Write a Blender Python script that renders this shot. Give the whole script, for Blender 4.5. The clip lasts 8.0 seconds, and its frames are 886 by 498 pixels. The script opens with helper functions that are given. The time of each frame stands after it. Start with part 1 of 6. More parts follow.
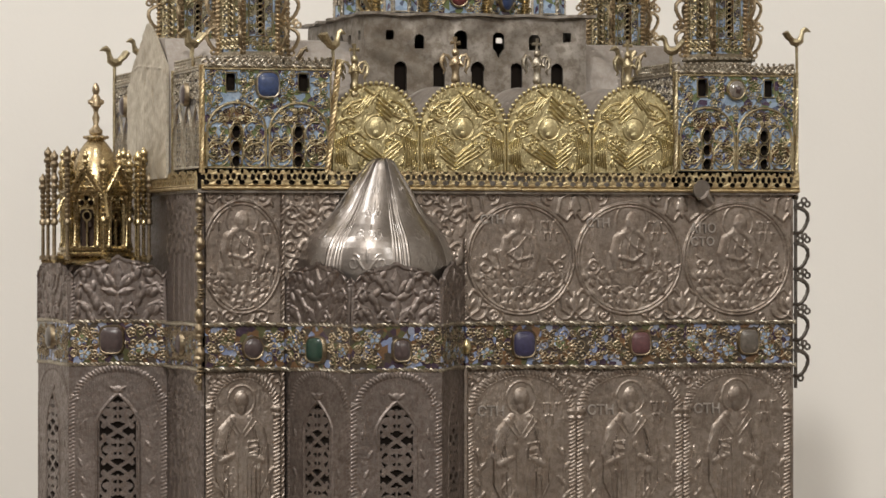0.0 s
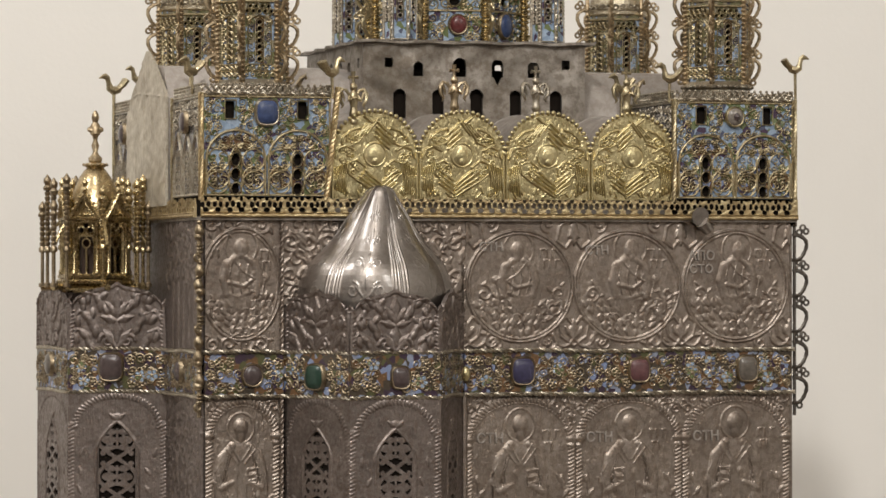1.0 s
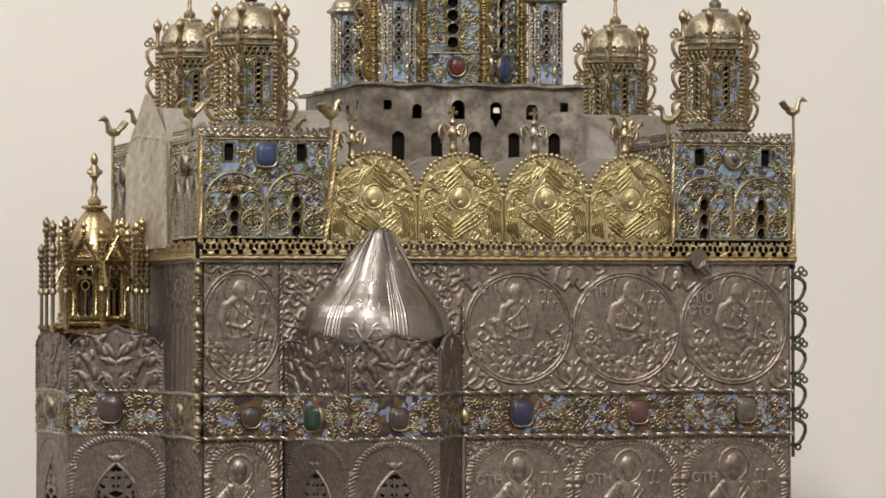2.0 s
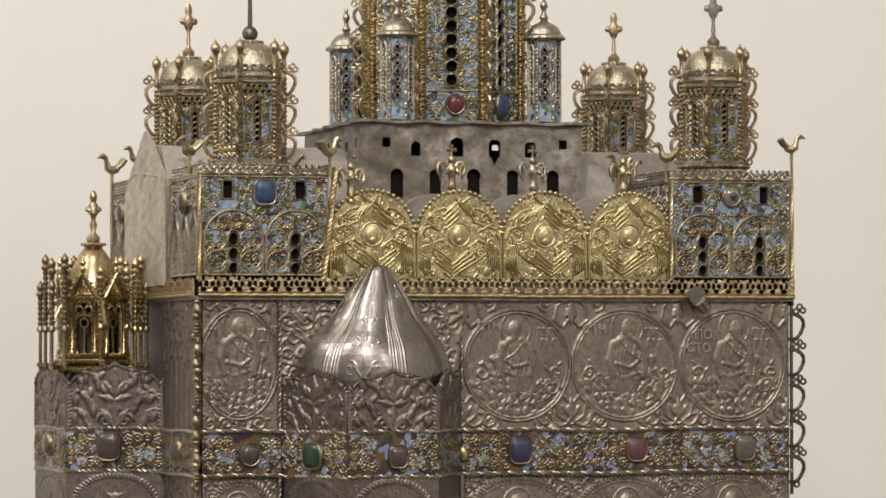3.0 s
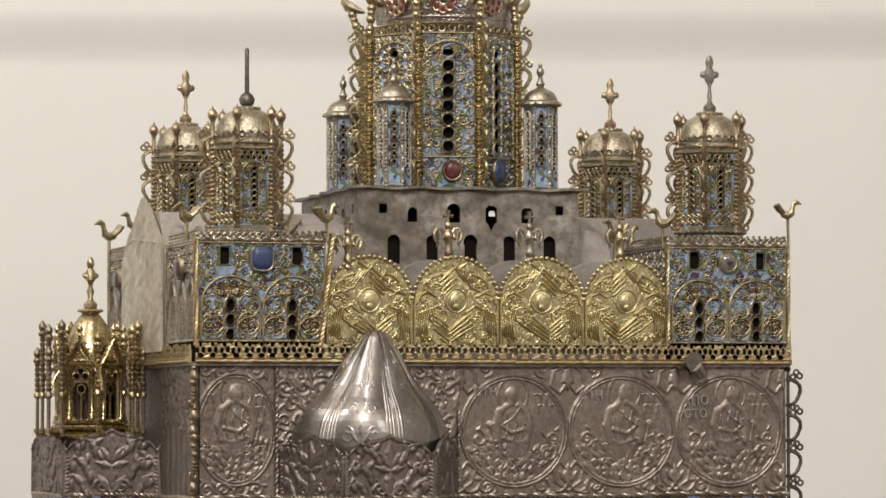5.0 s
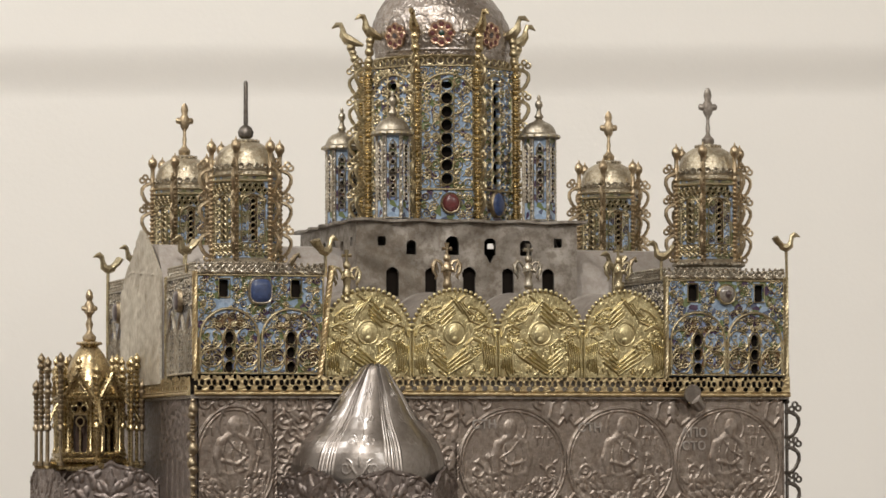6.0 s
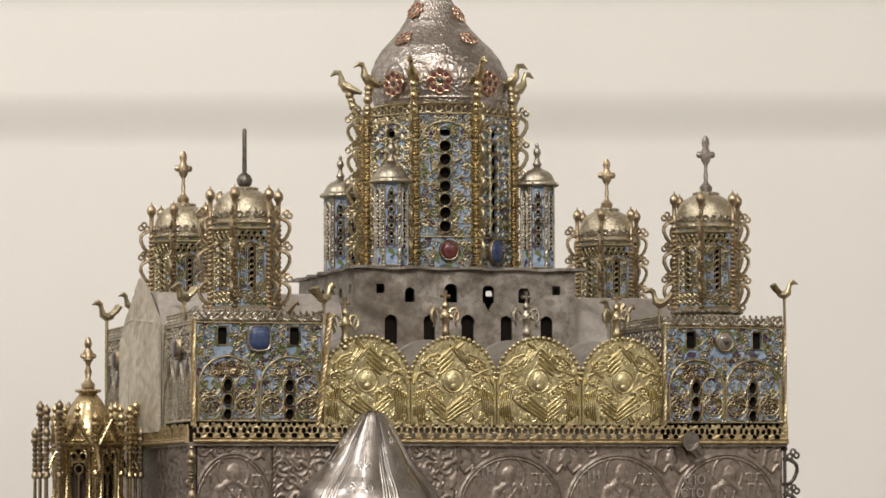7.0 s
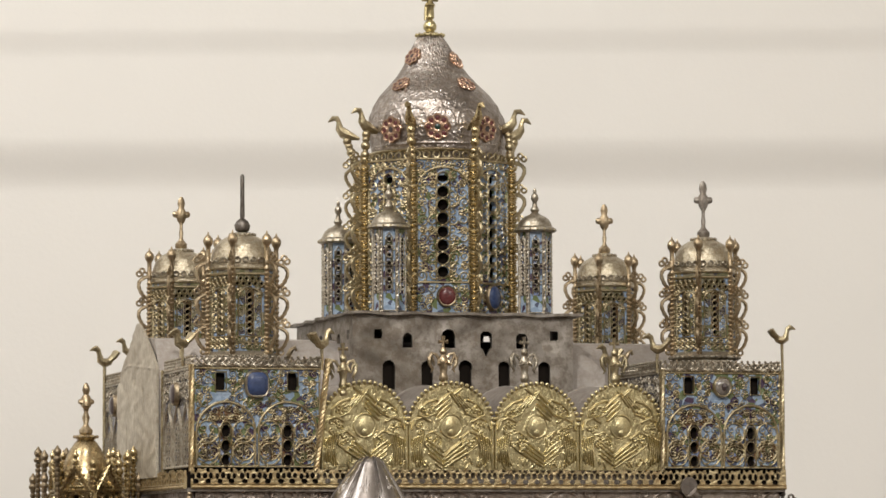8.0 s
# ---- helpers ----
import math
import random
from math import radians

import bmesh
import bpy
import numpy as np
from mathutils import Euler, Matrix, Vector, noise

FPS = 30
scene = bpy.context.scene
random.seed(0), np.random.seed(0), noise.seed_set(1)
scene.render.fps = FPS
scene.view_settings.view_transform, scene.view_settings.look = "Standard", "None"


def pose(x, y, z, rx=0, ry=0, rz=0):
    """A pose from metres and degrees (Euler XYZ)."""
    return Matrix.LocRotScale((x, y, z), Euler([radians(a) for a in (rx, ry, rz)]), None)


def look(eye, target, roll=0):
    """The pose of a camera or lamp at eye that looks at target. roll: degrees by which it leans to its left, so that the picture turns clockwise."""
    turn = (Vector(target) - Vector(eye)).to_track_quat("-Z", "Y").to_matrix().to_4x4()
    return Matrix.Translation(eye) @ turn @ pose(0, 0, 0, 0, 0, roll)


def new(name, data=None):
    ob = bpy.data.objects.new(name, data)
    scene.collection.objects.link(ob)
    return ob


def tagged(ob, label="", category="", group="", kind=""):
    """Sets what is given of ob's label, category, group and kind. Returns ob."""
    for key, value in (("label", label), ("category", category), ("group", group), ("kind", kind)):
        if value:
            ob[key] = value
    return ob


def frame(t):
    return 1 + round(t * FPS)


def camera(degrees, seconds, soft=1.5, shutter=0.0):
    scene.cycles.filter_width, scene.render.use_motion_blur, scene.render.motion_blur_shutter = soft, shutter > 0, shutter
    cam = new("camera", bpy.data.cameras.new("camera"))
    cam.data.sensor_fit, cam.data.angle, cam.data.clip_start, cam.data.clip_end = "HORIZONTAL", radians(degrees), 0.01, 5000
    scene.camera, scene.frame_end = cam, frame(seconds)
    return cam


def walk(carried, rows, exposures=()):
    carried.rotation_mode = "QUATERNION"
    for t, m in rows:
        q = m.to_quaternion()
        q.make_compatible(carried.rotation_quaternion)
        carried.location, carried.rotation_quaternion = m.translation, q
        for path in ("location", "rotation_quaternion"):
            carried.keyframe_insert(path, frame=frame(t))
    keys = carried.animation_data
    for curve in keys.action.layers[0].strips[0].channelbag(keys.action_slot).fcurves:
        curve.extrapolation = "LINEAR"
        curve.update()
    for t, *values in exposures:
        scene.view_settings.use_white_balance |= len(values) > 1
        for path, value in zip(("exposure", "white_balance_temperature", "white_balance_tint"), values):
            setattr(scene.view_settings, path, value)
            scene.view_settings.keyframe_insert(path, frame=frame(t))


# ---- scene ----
U = 0.0003          # modelling unit of the metalwork: 0.3 mm
EYE = 1.40          # height of the lens above the floor
BASE = 640          # units from the ark's foot up to the lens's height
cam = camera(13.757, 8.0, soft=1.55)
# seconds, pan, tilt, lean in degrees, and the slight drift backwards in metres
ROWS = [
    (0.0, 0.000, 0.000, 0.000, 0.0000),
    (0.5, -0.008, 0.194, 0.008, 0.0009),
    (1.0, -0.015, 0.426, 0.018, 0.0020),
    (1.5, -0.021, 0.738, 0.035, 0.0029),
    (2.0, -0.034, 1.081, 0.055, 0.0040),
    (3.5, -0.066, 1.974, 0.075, 0.0060),
    (4.0, -0.079, 2.305, 0.095, 0.0066),
    (4.5, -0.092, 2.496, 0.105, 0.0071),
    (6.0, -0.121, 3.194, 0.150, 0.0088),
    (6.5, -0.131, 3.509, 0.162, 0.0106),
    (7.0, -0.144, 3.930, 0.172, 0.0116),
    (7.5, -0.162, 4.348, 0.190, 0.0121),
    (8.0, -0.176, 4.639, 0.215, 0.0127),
]
walk(cam, [(t, pose(0, -back, EYE, 90 + tilt, lean, pan)) for t, pan, tilt, lean, back in ROWS])

# ---- light: two spots overhead, with unseen fill lamps added ----
world = bpy.data.worlds.new("world")
world.use_nodes = True
world.node_tree.nodes["Background"].inputs[0].default_value = (1.0, 0.93, 0.84, 1)
world.node_tree.nodes["Background"].inputs[1].default_value = 0.10
scene.world = world
scene.view_settings.exposure = -0.19


def area(name, eye, target, size, watts, colour):
    data = bpy.data.lights.new(name, "AREA")
    data.shape, data.size, data.energy, data.color = "DISK", size, watts, colour
    ob = new(name, data)
    ob.matrix_world = look(eye, target)
    return ob


KEY = (-0.28, -0.30, 2.86)
area("area_light", KEY, (0.0, 2.1, 1.4), 0.17, 41, (1.0, 0.965, 0.915))
# wide fill, added to lift the dark metal
area("area_light", (1.5, -0.6, 2.86), (0.1, 2.1, 1.4), 0.8, 21, (1.0, 0.965, 0.91))
# overhead spot, inferred from the upper highlight on the cap
area("area_light", (-0.16, 1.22, 2.86), (0.0, 2.1, 1.4), 0.12, 5.0, (1.0, 0.965, 0.91))
# added wash that brightens the left of the north wall
area("area_light", (-1.25, 1.35, 2.86), (-0.75, 2.6, 1.5), 0.6, 16, (1.0, 0.99, 0.97))
# added washer; lights the unseen west wall for the metal to reflect
area("area_light", (-1.75, 1.75, 2.86), (-4.0, 1.7, 1.3), 0.4, 37, (1.0, 0.97, 0.93))
# weak added fill for the ark's left-facing sides
area("area_light", (-1.9, 0.7, 2.86), (-0.1, 2.1, 1.35), 0.5, 2, (1.0, 0.965, 0.91))


# ---- materials ----
def material(name, base, rough, metal=0.0):
    m = bpy.data.materials.new(name)
    m.use_nodes = True
    nt = m.node_tree
    b = nt.nodes["Principled BSDF"]
    b.inputs["Base Color"].default_value = (*base, 1)
    b.inputs["Roughness"].default_value = rough
    b.inputs["Metallic"].default_value = metal
    return m, nt, b


def noise_node(nt, scale, detail=4.0, rough=0.6, stretch=None):
    tc = nt.nodes.new("ShaderNodeTexCoord")
    n = nt.nodes.new("ShaderNodeTexNoise")
    n.inputs["Scale"].default_value, n.inputs["Detail"].default_value, n.inputs["Roughness"].default_value = scale, detail, rough
    if stretch:
        mp = nt.nodes.new("ShaderNodeMapping")
        mp.inputs["Scale"].default_value = stretch
        nt.links.new(tc.outputs["Object"], mp.inputs["Vector"])
        nt.links.new(mp.outputs[0], n.inputs["Vector"])
    else:
        nt.links.new(tc.outputs["Object"], n.inputs["Vector"])
    return n


def ramp(nt, source, stops):
    r = nt.nodes.new("ShaderNodeValToRGB")
    while len(r.color_ramp.elements) < len(stops):
        r.color_ramp.elements.new(0.5)
    for e, (p, c) in zip(r.color_ramp.elements, stops):
        e.position, e.color = p, (*c, 1) if len(c) == 3 else c
    nt.links.new(source, r.inputs[0])
    return r


def bump(nt, b, source, strength, distance):
    n = nt.nodes.new("ShaderNodeBump")
    n.inputs["Strength"].default_value, n.inputs["Distance"].default_value = strength, distance
    nt.links.new(source, n.inputs["Height"])
    nt.links.new(n.outputs[0], b.inputs["Normal"])


def aged_metal(name, light, dark, rough=(0.28, 0.5), scale=60.0, fine=900.0, relief=0.25, stretch=None, metal=1.0, spots=0.55):
    """Old worked metal: tarnish in patches and brown specks, fine hammering, uneven gloss."""
    m, nt, b = material(name, light, rough[0], metal)
    patches = noise_node(nt, scale, 6.0, 0.68)
    r = ramp(nt, patches.outputs[0], [(0.32, dark), (0.66, light)])
    specks = noise_node(nt, scale * 6.5, 5.0, 0.7)
    brown = tuple(c * k for c, k in zip(dark, (0.72, 0.62, 0.52)))
    mask = ramp(nt, specks.outputs[0], [(0.42, (spots,) * 3), (0.56, (0.0, 0.0, 0.0))])
    mix = nt.nodes.new("ShaderNodeMix")
    mix.data_type = "RGBA"
    nt.links.new(mask.outputs[0], mix.inputs["Factor"])
    nt.links.new(r.outputs[0], mix.inputs[6])
    mix.inputs[7].default_value = (*brown, 1)
    nt.links.new(mix.outputs[2], b.inputs["Base Color"])
    g = ramp(nt, specks.outputs[0], [(0.36, (rough[1],) * 3), (0.62, (rough[0],) * 3)])
    nt.links.new(g.outputs[0], b.inputs["Roughness"])
    grain = noise_node(nt, fine, 4.0, 0.65, stretch)
    dents = noise_node(nt, fine * 0.22, 3.0, 0.55)
    both = nt.nodes.new("ShaderNodeMath")
    both.operation = "ADD"
    nt.links.new(grain.outputs[0], both.inputs[0])
    nt.links.new(dents.outputs[0], both.inputs[1])
    bump(nt, b, both.outputs[0], relief, 0.0007)
    return m


SILVER = aged_metal("aged_silver", (0.40, 0.345, 0.30), (0.215, 0.18, 0.155), (0.38, 0.58), 34.0, 1300.0, 0.34, (1, 1, 0.16))
# darker silver copy for apses and side wall; shade put into its colour
SILVER_SHADED = aged_metal("shaded_silver", (0.29, 0.25, 0.232), (0.18, 0.153, 0.14), (0.40, 0.58), 60.0, 1300.0, 0.34, (1, 1, 0.16))
SILVER_BRIGHT = aged_metal("polished_silver", (0.295, 0.267, 0.243), (0.215, 0.19, 0.172), (0.36, 0.44), relief=0.1, spots=0.3)
SILVER_BRIGHT.node_tree.nodes["Principled BSDF"].inputs["Coat Weight"].default_value = 0.9
SILVER_BRIGHT.node_tree.nodes["Principled BSDF"].inputs["Coat Roughness"].default_value = 0.16
SILVER_DULL = aged_metal("dull_sheet_silver", (0.35, 0.318, 0.282), (0.17, 0.148, 0.122), (0.42, 0.6), 30.0, 300.0, 0.32, metal=0.75)
SHEET = aged_metal("scraped_sheet_silver", (0.60, 0.555, 0.465), (0.40, 0.355, 0.285), (0.5, 0.66), 45.0, 260.0, 0.5, (1, 1, 0.12), metal=0.6, spots=0.3)
GILT = aged_metal("gilt_silver", (0.66, 0.58, 0.345), (0.45, 0.385, 0.21), (0.28, 0.44), spots=0.4)
BAND_GILT = aged_metal("tarnished_gilding", (0.39, 0.32, 0.22), (0.21, 0.17, 0.115), (0.34, 0.5))
GOLD = aged_metal("bright_gilding", (0.68, 0.57, 0.345), (0.38, 0.305, 0.17), (0.2, 0.36))
GILT_PALE = aged_metal("worn_gilding", (0.55, 0.475, 0.315), (0.33, 0.28, 0.175), (0.30, 0.48))
WORN = aged_metal("silver_gilt_worn_grey", (0.52, 0.475, 0.39), (0.28, 0.25, 0.20), (0.32, 0.5))
DOME = aged_metal("hammered_gilding", (0.60, 0.54, 0.415), (0.36, 0.315, 0.235), (0.28, 0.44), 70.0, 620.0, 0.8)
ROOF = aged_metal("grey_roof_silver", (0.46, 0.42, 0.385), (0.30, 0.27, 0.245), (0.45, 0.6), 30.0, 300.0, 0.3, metal=0.75, spots=0.25)
CAP_GILT = aged_metal("smooth_brown_gilding", (0.55, 0.45, 0.27), (0.34, 0.265, 0.155), (0.22, 0.34), relief=0.14)
RAIL = aged_metal("browned_gilding", (0.62, 0.52, 0.315), (0.43, 0.335, 0.195), (0.34, 0.52))
BRONZE = aged_metal("dark_gilding", (0.57, 0.465, 0.315), (0.30, 0.24, 0.16), (0.30, 0.48))
IRON = aged_metal("dark_silver", (0.20, 0.18, 0.16), (0.10, 0.09, 0.08), (0.35, 0.5))


def enamel(name, stops, scale):
    """Opaque enamel filled cell by cell: colours by cell, glassy, a little uneven."""
    m, nt, b = material(name, (0.3, 0.4, 0.6), 0.24)
    tc = nt.nodes.new("ShaderNodeTexCoord")
    v = nt.nodes.new("ShaderNodeTexVoronoi")
    v.inputs["Scale"].default_value = scale
    nt.links.new(tc.outputs["Object"], v.inputs["Vector"])
    sep = nt.nodes.new("ShaderNodeSeparateColor")
    nt.links.new(v.outputs["Color"], sep.inputs[0])
    r = ramp(nt, sep.outputs[0], stops)
    r.color_ramp.interpolation = "CONSTANT"
    n = noise_node(nt, 900.0, 3.0)
    mix = nt.nodes.new("ShaderNodeMix")
    mix.data_type, mix.blend_type = "RGBA", "MULTIPLY"
    mix.inputs["Factor"].default_value = 0.6
    shade = ramp(nt, n.outputs[0], [(0.3, (0.55, 0.55, 0.55)), (0.7, (1.0, 1.0, 1.0))])
    nt.links.new(r.outputs[0], mix.inputs[6])
    nt.links.new(shade.outputs[0], mix.inputs[7])
    nt.links.new(mix.outputs[2], b.inputs["Base Color"])
    bump(nt, b, n.outputs[0], 0.3, 0.0004)
    return m


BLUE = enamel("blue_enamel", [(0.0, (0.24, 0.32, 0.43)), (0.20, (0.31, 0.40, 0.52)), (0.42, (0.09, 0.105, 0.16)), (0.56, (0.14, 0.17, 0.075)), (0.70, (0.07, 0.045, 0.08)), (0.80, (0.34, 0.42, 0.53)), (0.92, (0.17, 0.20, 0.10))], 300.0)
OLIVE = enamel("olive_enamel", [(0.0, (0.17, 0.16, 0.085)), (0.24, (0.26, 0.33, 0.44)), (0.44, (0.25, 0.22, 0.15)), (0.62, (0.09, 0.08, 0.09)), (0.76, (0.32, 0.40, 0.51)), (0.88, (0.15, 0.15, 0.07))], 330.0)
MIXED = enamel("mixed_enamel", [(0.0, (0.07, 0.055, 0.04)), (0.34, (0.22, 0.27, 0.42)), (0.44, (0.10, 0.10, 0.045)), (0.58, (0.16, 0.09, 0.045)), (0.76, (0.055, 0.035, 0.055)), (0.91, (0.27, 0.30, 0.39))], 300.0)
# greyer, darker cells for block sides and the rear blocks
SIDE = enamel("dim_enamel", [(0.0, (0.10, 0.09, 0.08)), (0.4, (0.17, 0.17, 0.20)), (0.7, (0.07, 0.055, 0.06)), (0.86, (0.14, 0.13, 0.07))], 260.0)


def stone(name, colour, rough=0.3):
    m, nt, b = material(name, colour, rough)
    n = noise_node(nt, 420.0, 4.0)
    dark = tuple(c * 0.55 for c in colour)
    r = ramp(nt, n.outputs[0], [(0.3, dark), (0.7, colour)])
    nt.links.new(r.outputs[0], b.inputs["Base Color"])
    bump(nt, b, n.outputs[0], 0.2, 0.0004)
    b.inputs["Coat Weight"].default_value = 0.1
    return m


GEM_BLUE = stone("blue_glass_stone", (0.038, 0.062, 0.15), 0.42)
GEM_DEEP = stone("violet_blue_stone", (0.042, 0.038, 0.092), 0.42)
GEM_ROSE = stone("rose_stone", (0.125, 0.052, 0.055), 0.45)
GEM_RED = stone("red_stone", (0.13, 0.03, 0.03))
GEM_GREEN = stone("green_stone", (0.018, 0.05, 0.034))
GEM_BROWN = stone("smoky_stone", (0.085, 0.062, 0.06))
GEM_GREY = stone("grey_stone", (0.14, 0.12, 0.10))
GEM_CLEAR = stone("crystal_stone", (0.24, 0.21, 0.18), 0.12)
# near-black stand-in for unlit insides; also colours the turret dots
DARK, nt_, b_ = material("dark_infill", (0.012, 0.009, 0.007), 0.85)
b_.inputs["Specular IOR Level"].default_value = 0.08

PAINT, nt_, b_ = material("wall_paint", (0.785, 0.762, 0.718), 0.75)
n_ = noise_node(nt_, 1.6, 4.0)
nt_.links.new(ramp(nt_, n_.outputs[0], [(0.3, (0.762, 0.736, 0.692)), (0.7, (0.80, 0.778, 0.737))]).outputs[0], b_.inputs["Base Color"])
bump(nt_, b_, noise_node(nt_, 260.0, 3.0).outputs[0], 0.12, 0.0008)
WOOD, nt_, b_ = material("floor_boards", (0.16, 0.10, 0.06), 0.45)
n_ = noise_node(nt_, 7.0, 5.0, 0.6, (1, 14, 1))
nt_.links.new(ramp(nt_, n_.outputs[0], [(0.3, (0.10, 0.06, 0.035)), (0.7, (0.20, 0.125, 0.075))]).outputs[0], b_.inputs["Base Color"])
CLOTH, nt_, b_ = material("plinth_paint", (0.50, 0.46, 0.41), 0.7)
bump(nt_, b_, noise_node(nt_, 400.0, 3.0).outputs[0], 0.1, 0.0006)


# ---- mesh tools ----
class Mesh:
    """Gathers faces in modelling units; mats holds one slot index a face."""

    def __init__(self):
        self.v, self.f, self.m = [], [], []
        self.slot = 0

    def add(self, verts, faces):
        o = len(self.v)
        self.v.extend(verts)
        self.f.extend([tuple(i + o for i in q) for q in faces])
        self.m.extend([self.slot] * len(faces))
        return self

    def box(self, x0, x1, y0, y1, z0, z1):
        v = [(x, y, z) for z in (z0, z1) for y in (y0, y1) for x in (x0, x1)]
        return self.add(v, [(0, 2, 3, 1), (4, 5, 7, 6), (0, 1, 5, 4), (2, 6, 7, 3), (0, 4, 6, 2), (1, 3, 7, 5)])

    def lathe(self, cx, cy, profile, n=16, squash=None, turn=0.0):
        """profile: (radius, height) from the foot up."""
        v, f = [], []
        for r, z in profile:
            for k in range(n):
                a = turn + 2 * math.pi * k / n
                v.append((cx + r * math.cos(a), cy + r * math.sin(a) * (squash or 1), z))
        for j in range(len(profile) - 1):
            for k in range(n):
                l = (k + 1) % n
                f.append((j * n + k, j * n + l, (j + 1) * n + l, (j + 1) * n + k))
        f.append(tuple(range(n - 1, -1, -1)))
        f.append(tuple((len(profile) - 1) * n + k for k in range(n)))
        return self.add(v, f)

    def tube(self, path, radius, n=6, closed=False):
        p = [Vector(q) for q in path]
        c = len(p)
        rad = radius if isinstance(radius, (list, tuple)) else [radius] * c
        v, f, up = [], [], None
        for i in range(c):
            a, b = (p[i - 1], p[(i + 1) % c]) if closed else (p[max(i - 1, 0)], p[min(i + 1, c - 1)])
            d = (b - a).normalized()
            if up is None:
                up = d.orthogonal().normalized()
            up = (up - d * up.dot(d)).normalized()
            s = d.cross(up)
            for k in range(n):
                w = 2 * math.pi * k / n
                v.append(tuple(p[i] + (up * math.cos(w) + s * math.sin(w)) * rad[i]))
        for i in range(c if closed else c - 1):
            j = (i + 1) % c
            for k in range(n):
                l = (k + 1) % n
                f.append((i * n + k, i * n + l, j * n + l, j * n + k))
        if not closed:
            f.append(tuple(range(n - 1, -1, -1)))
            f.append(tuple((c - 1) * n + k for k in range(n)))
        return self.add(v, f)

    def rope(self, a, b, radius, pitch=None, strands=2, n=5, sag=0.0):
        """Twisted wire from a to b."""
        a, b = Vector(a), Vector(b)
        d = b - a
        length = d.length
        d.normalize()
        up = d.orthogonal().normalized()
        s = d.cross(up)
        pitch = pitch or radius * 4.5
        steps = max(6, int(length / pitch * 8))
        for q in range(strands):
            path = []
            for i in range(steps + 1):
                t = i / steps
                w = 2 * math.pi * (t * length / pitch + q / strands)
                path.append(a + d * (length * t) + (up * math.cos(w) + s * math.sin(w)) * radius * 0.48 + Vector((0, 0, sag * math.sin(t * length / 57) * math.sin(t * math.pi))))
            self.tube(path, radius * 0.58, n)
        return self

    def bead(self, x, y, z, r, n=8, tall=1.0):
        return self.lathe(x, y, [(r * math.sin(math.pi * j / 6) + 0.01, z - tall * r * math.cos(math.pi * j / 6)) for j in range(7)], n)

    def ring(self, c, r, wire, normal, n=14, sides=5):
        c, d = Vector(c), Vector(normal).normalized()
        up = d.orthogonal().normalized()
        s = d.cross(up)
        return self.tube([c + (up * math.cos(w) + s * math.sin(w)) * r for w in (2 * math.pi * k / n for k in range(n))], wire, sides, True)

    def moved(self, m):
        self.v = [tuple(m @ Vector(q)) for q in self.v]
        return self


def thing(name, m, label, category, kind="", group=""):
    ob = new(name)
    ob.empty_display_size = 0.05
    ob.matrix_basis = m
    return tagged(ob, label, category, group, kind)


def link(name, data, parent, label="", m=None):
    ob = new(name, data)
    ob.parent = parent
    if m is not None:
        ob.matrix_basis = m
    if label:
        ob["label"] = label
    return ob


def smooth(data, angle=40):
    data.polygons.foreach_set("use_smooth", [True] * len(data.polygons))
    data.set_sharp_from_angle(angle=radians(angle))


def part(name, mesh, mats, parent, label="", lift=BASE, m=None, kind=""):
    """Links what a Mesh holds as one object under its thing; units become metres."""
    data = bpy.data.meshes.new(name)
    v = np.array(mesh.v, dtype=float)
    v[:, 2] += lift
    data.from_pydata((v * U).tolist(), [], mesh.f)
    for q in (mats if isinstance(mats, (list, tuple)) else [mats]):
        data.materials.append(q)
    data.polygons.foreach_set("material_index", mesh.m)
    smooth(data)
    data.update()
    ob = link(name, data, parent, label, m)
    if kind:
        ob["kind"] = kind
    return ob


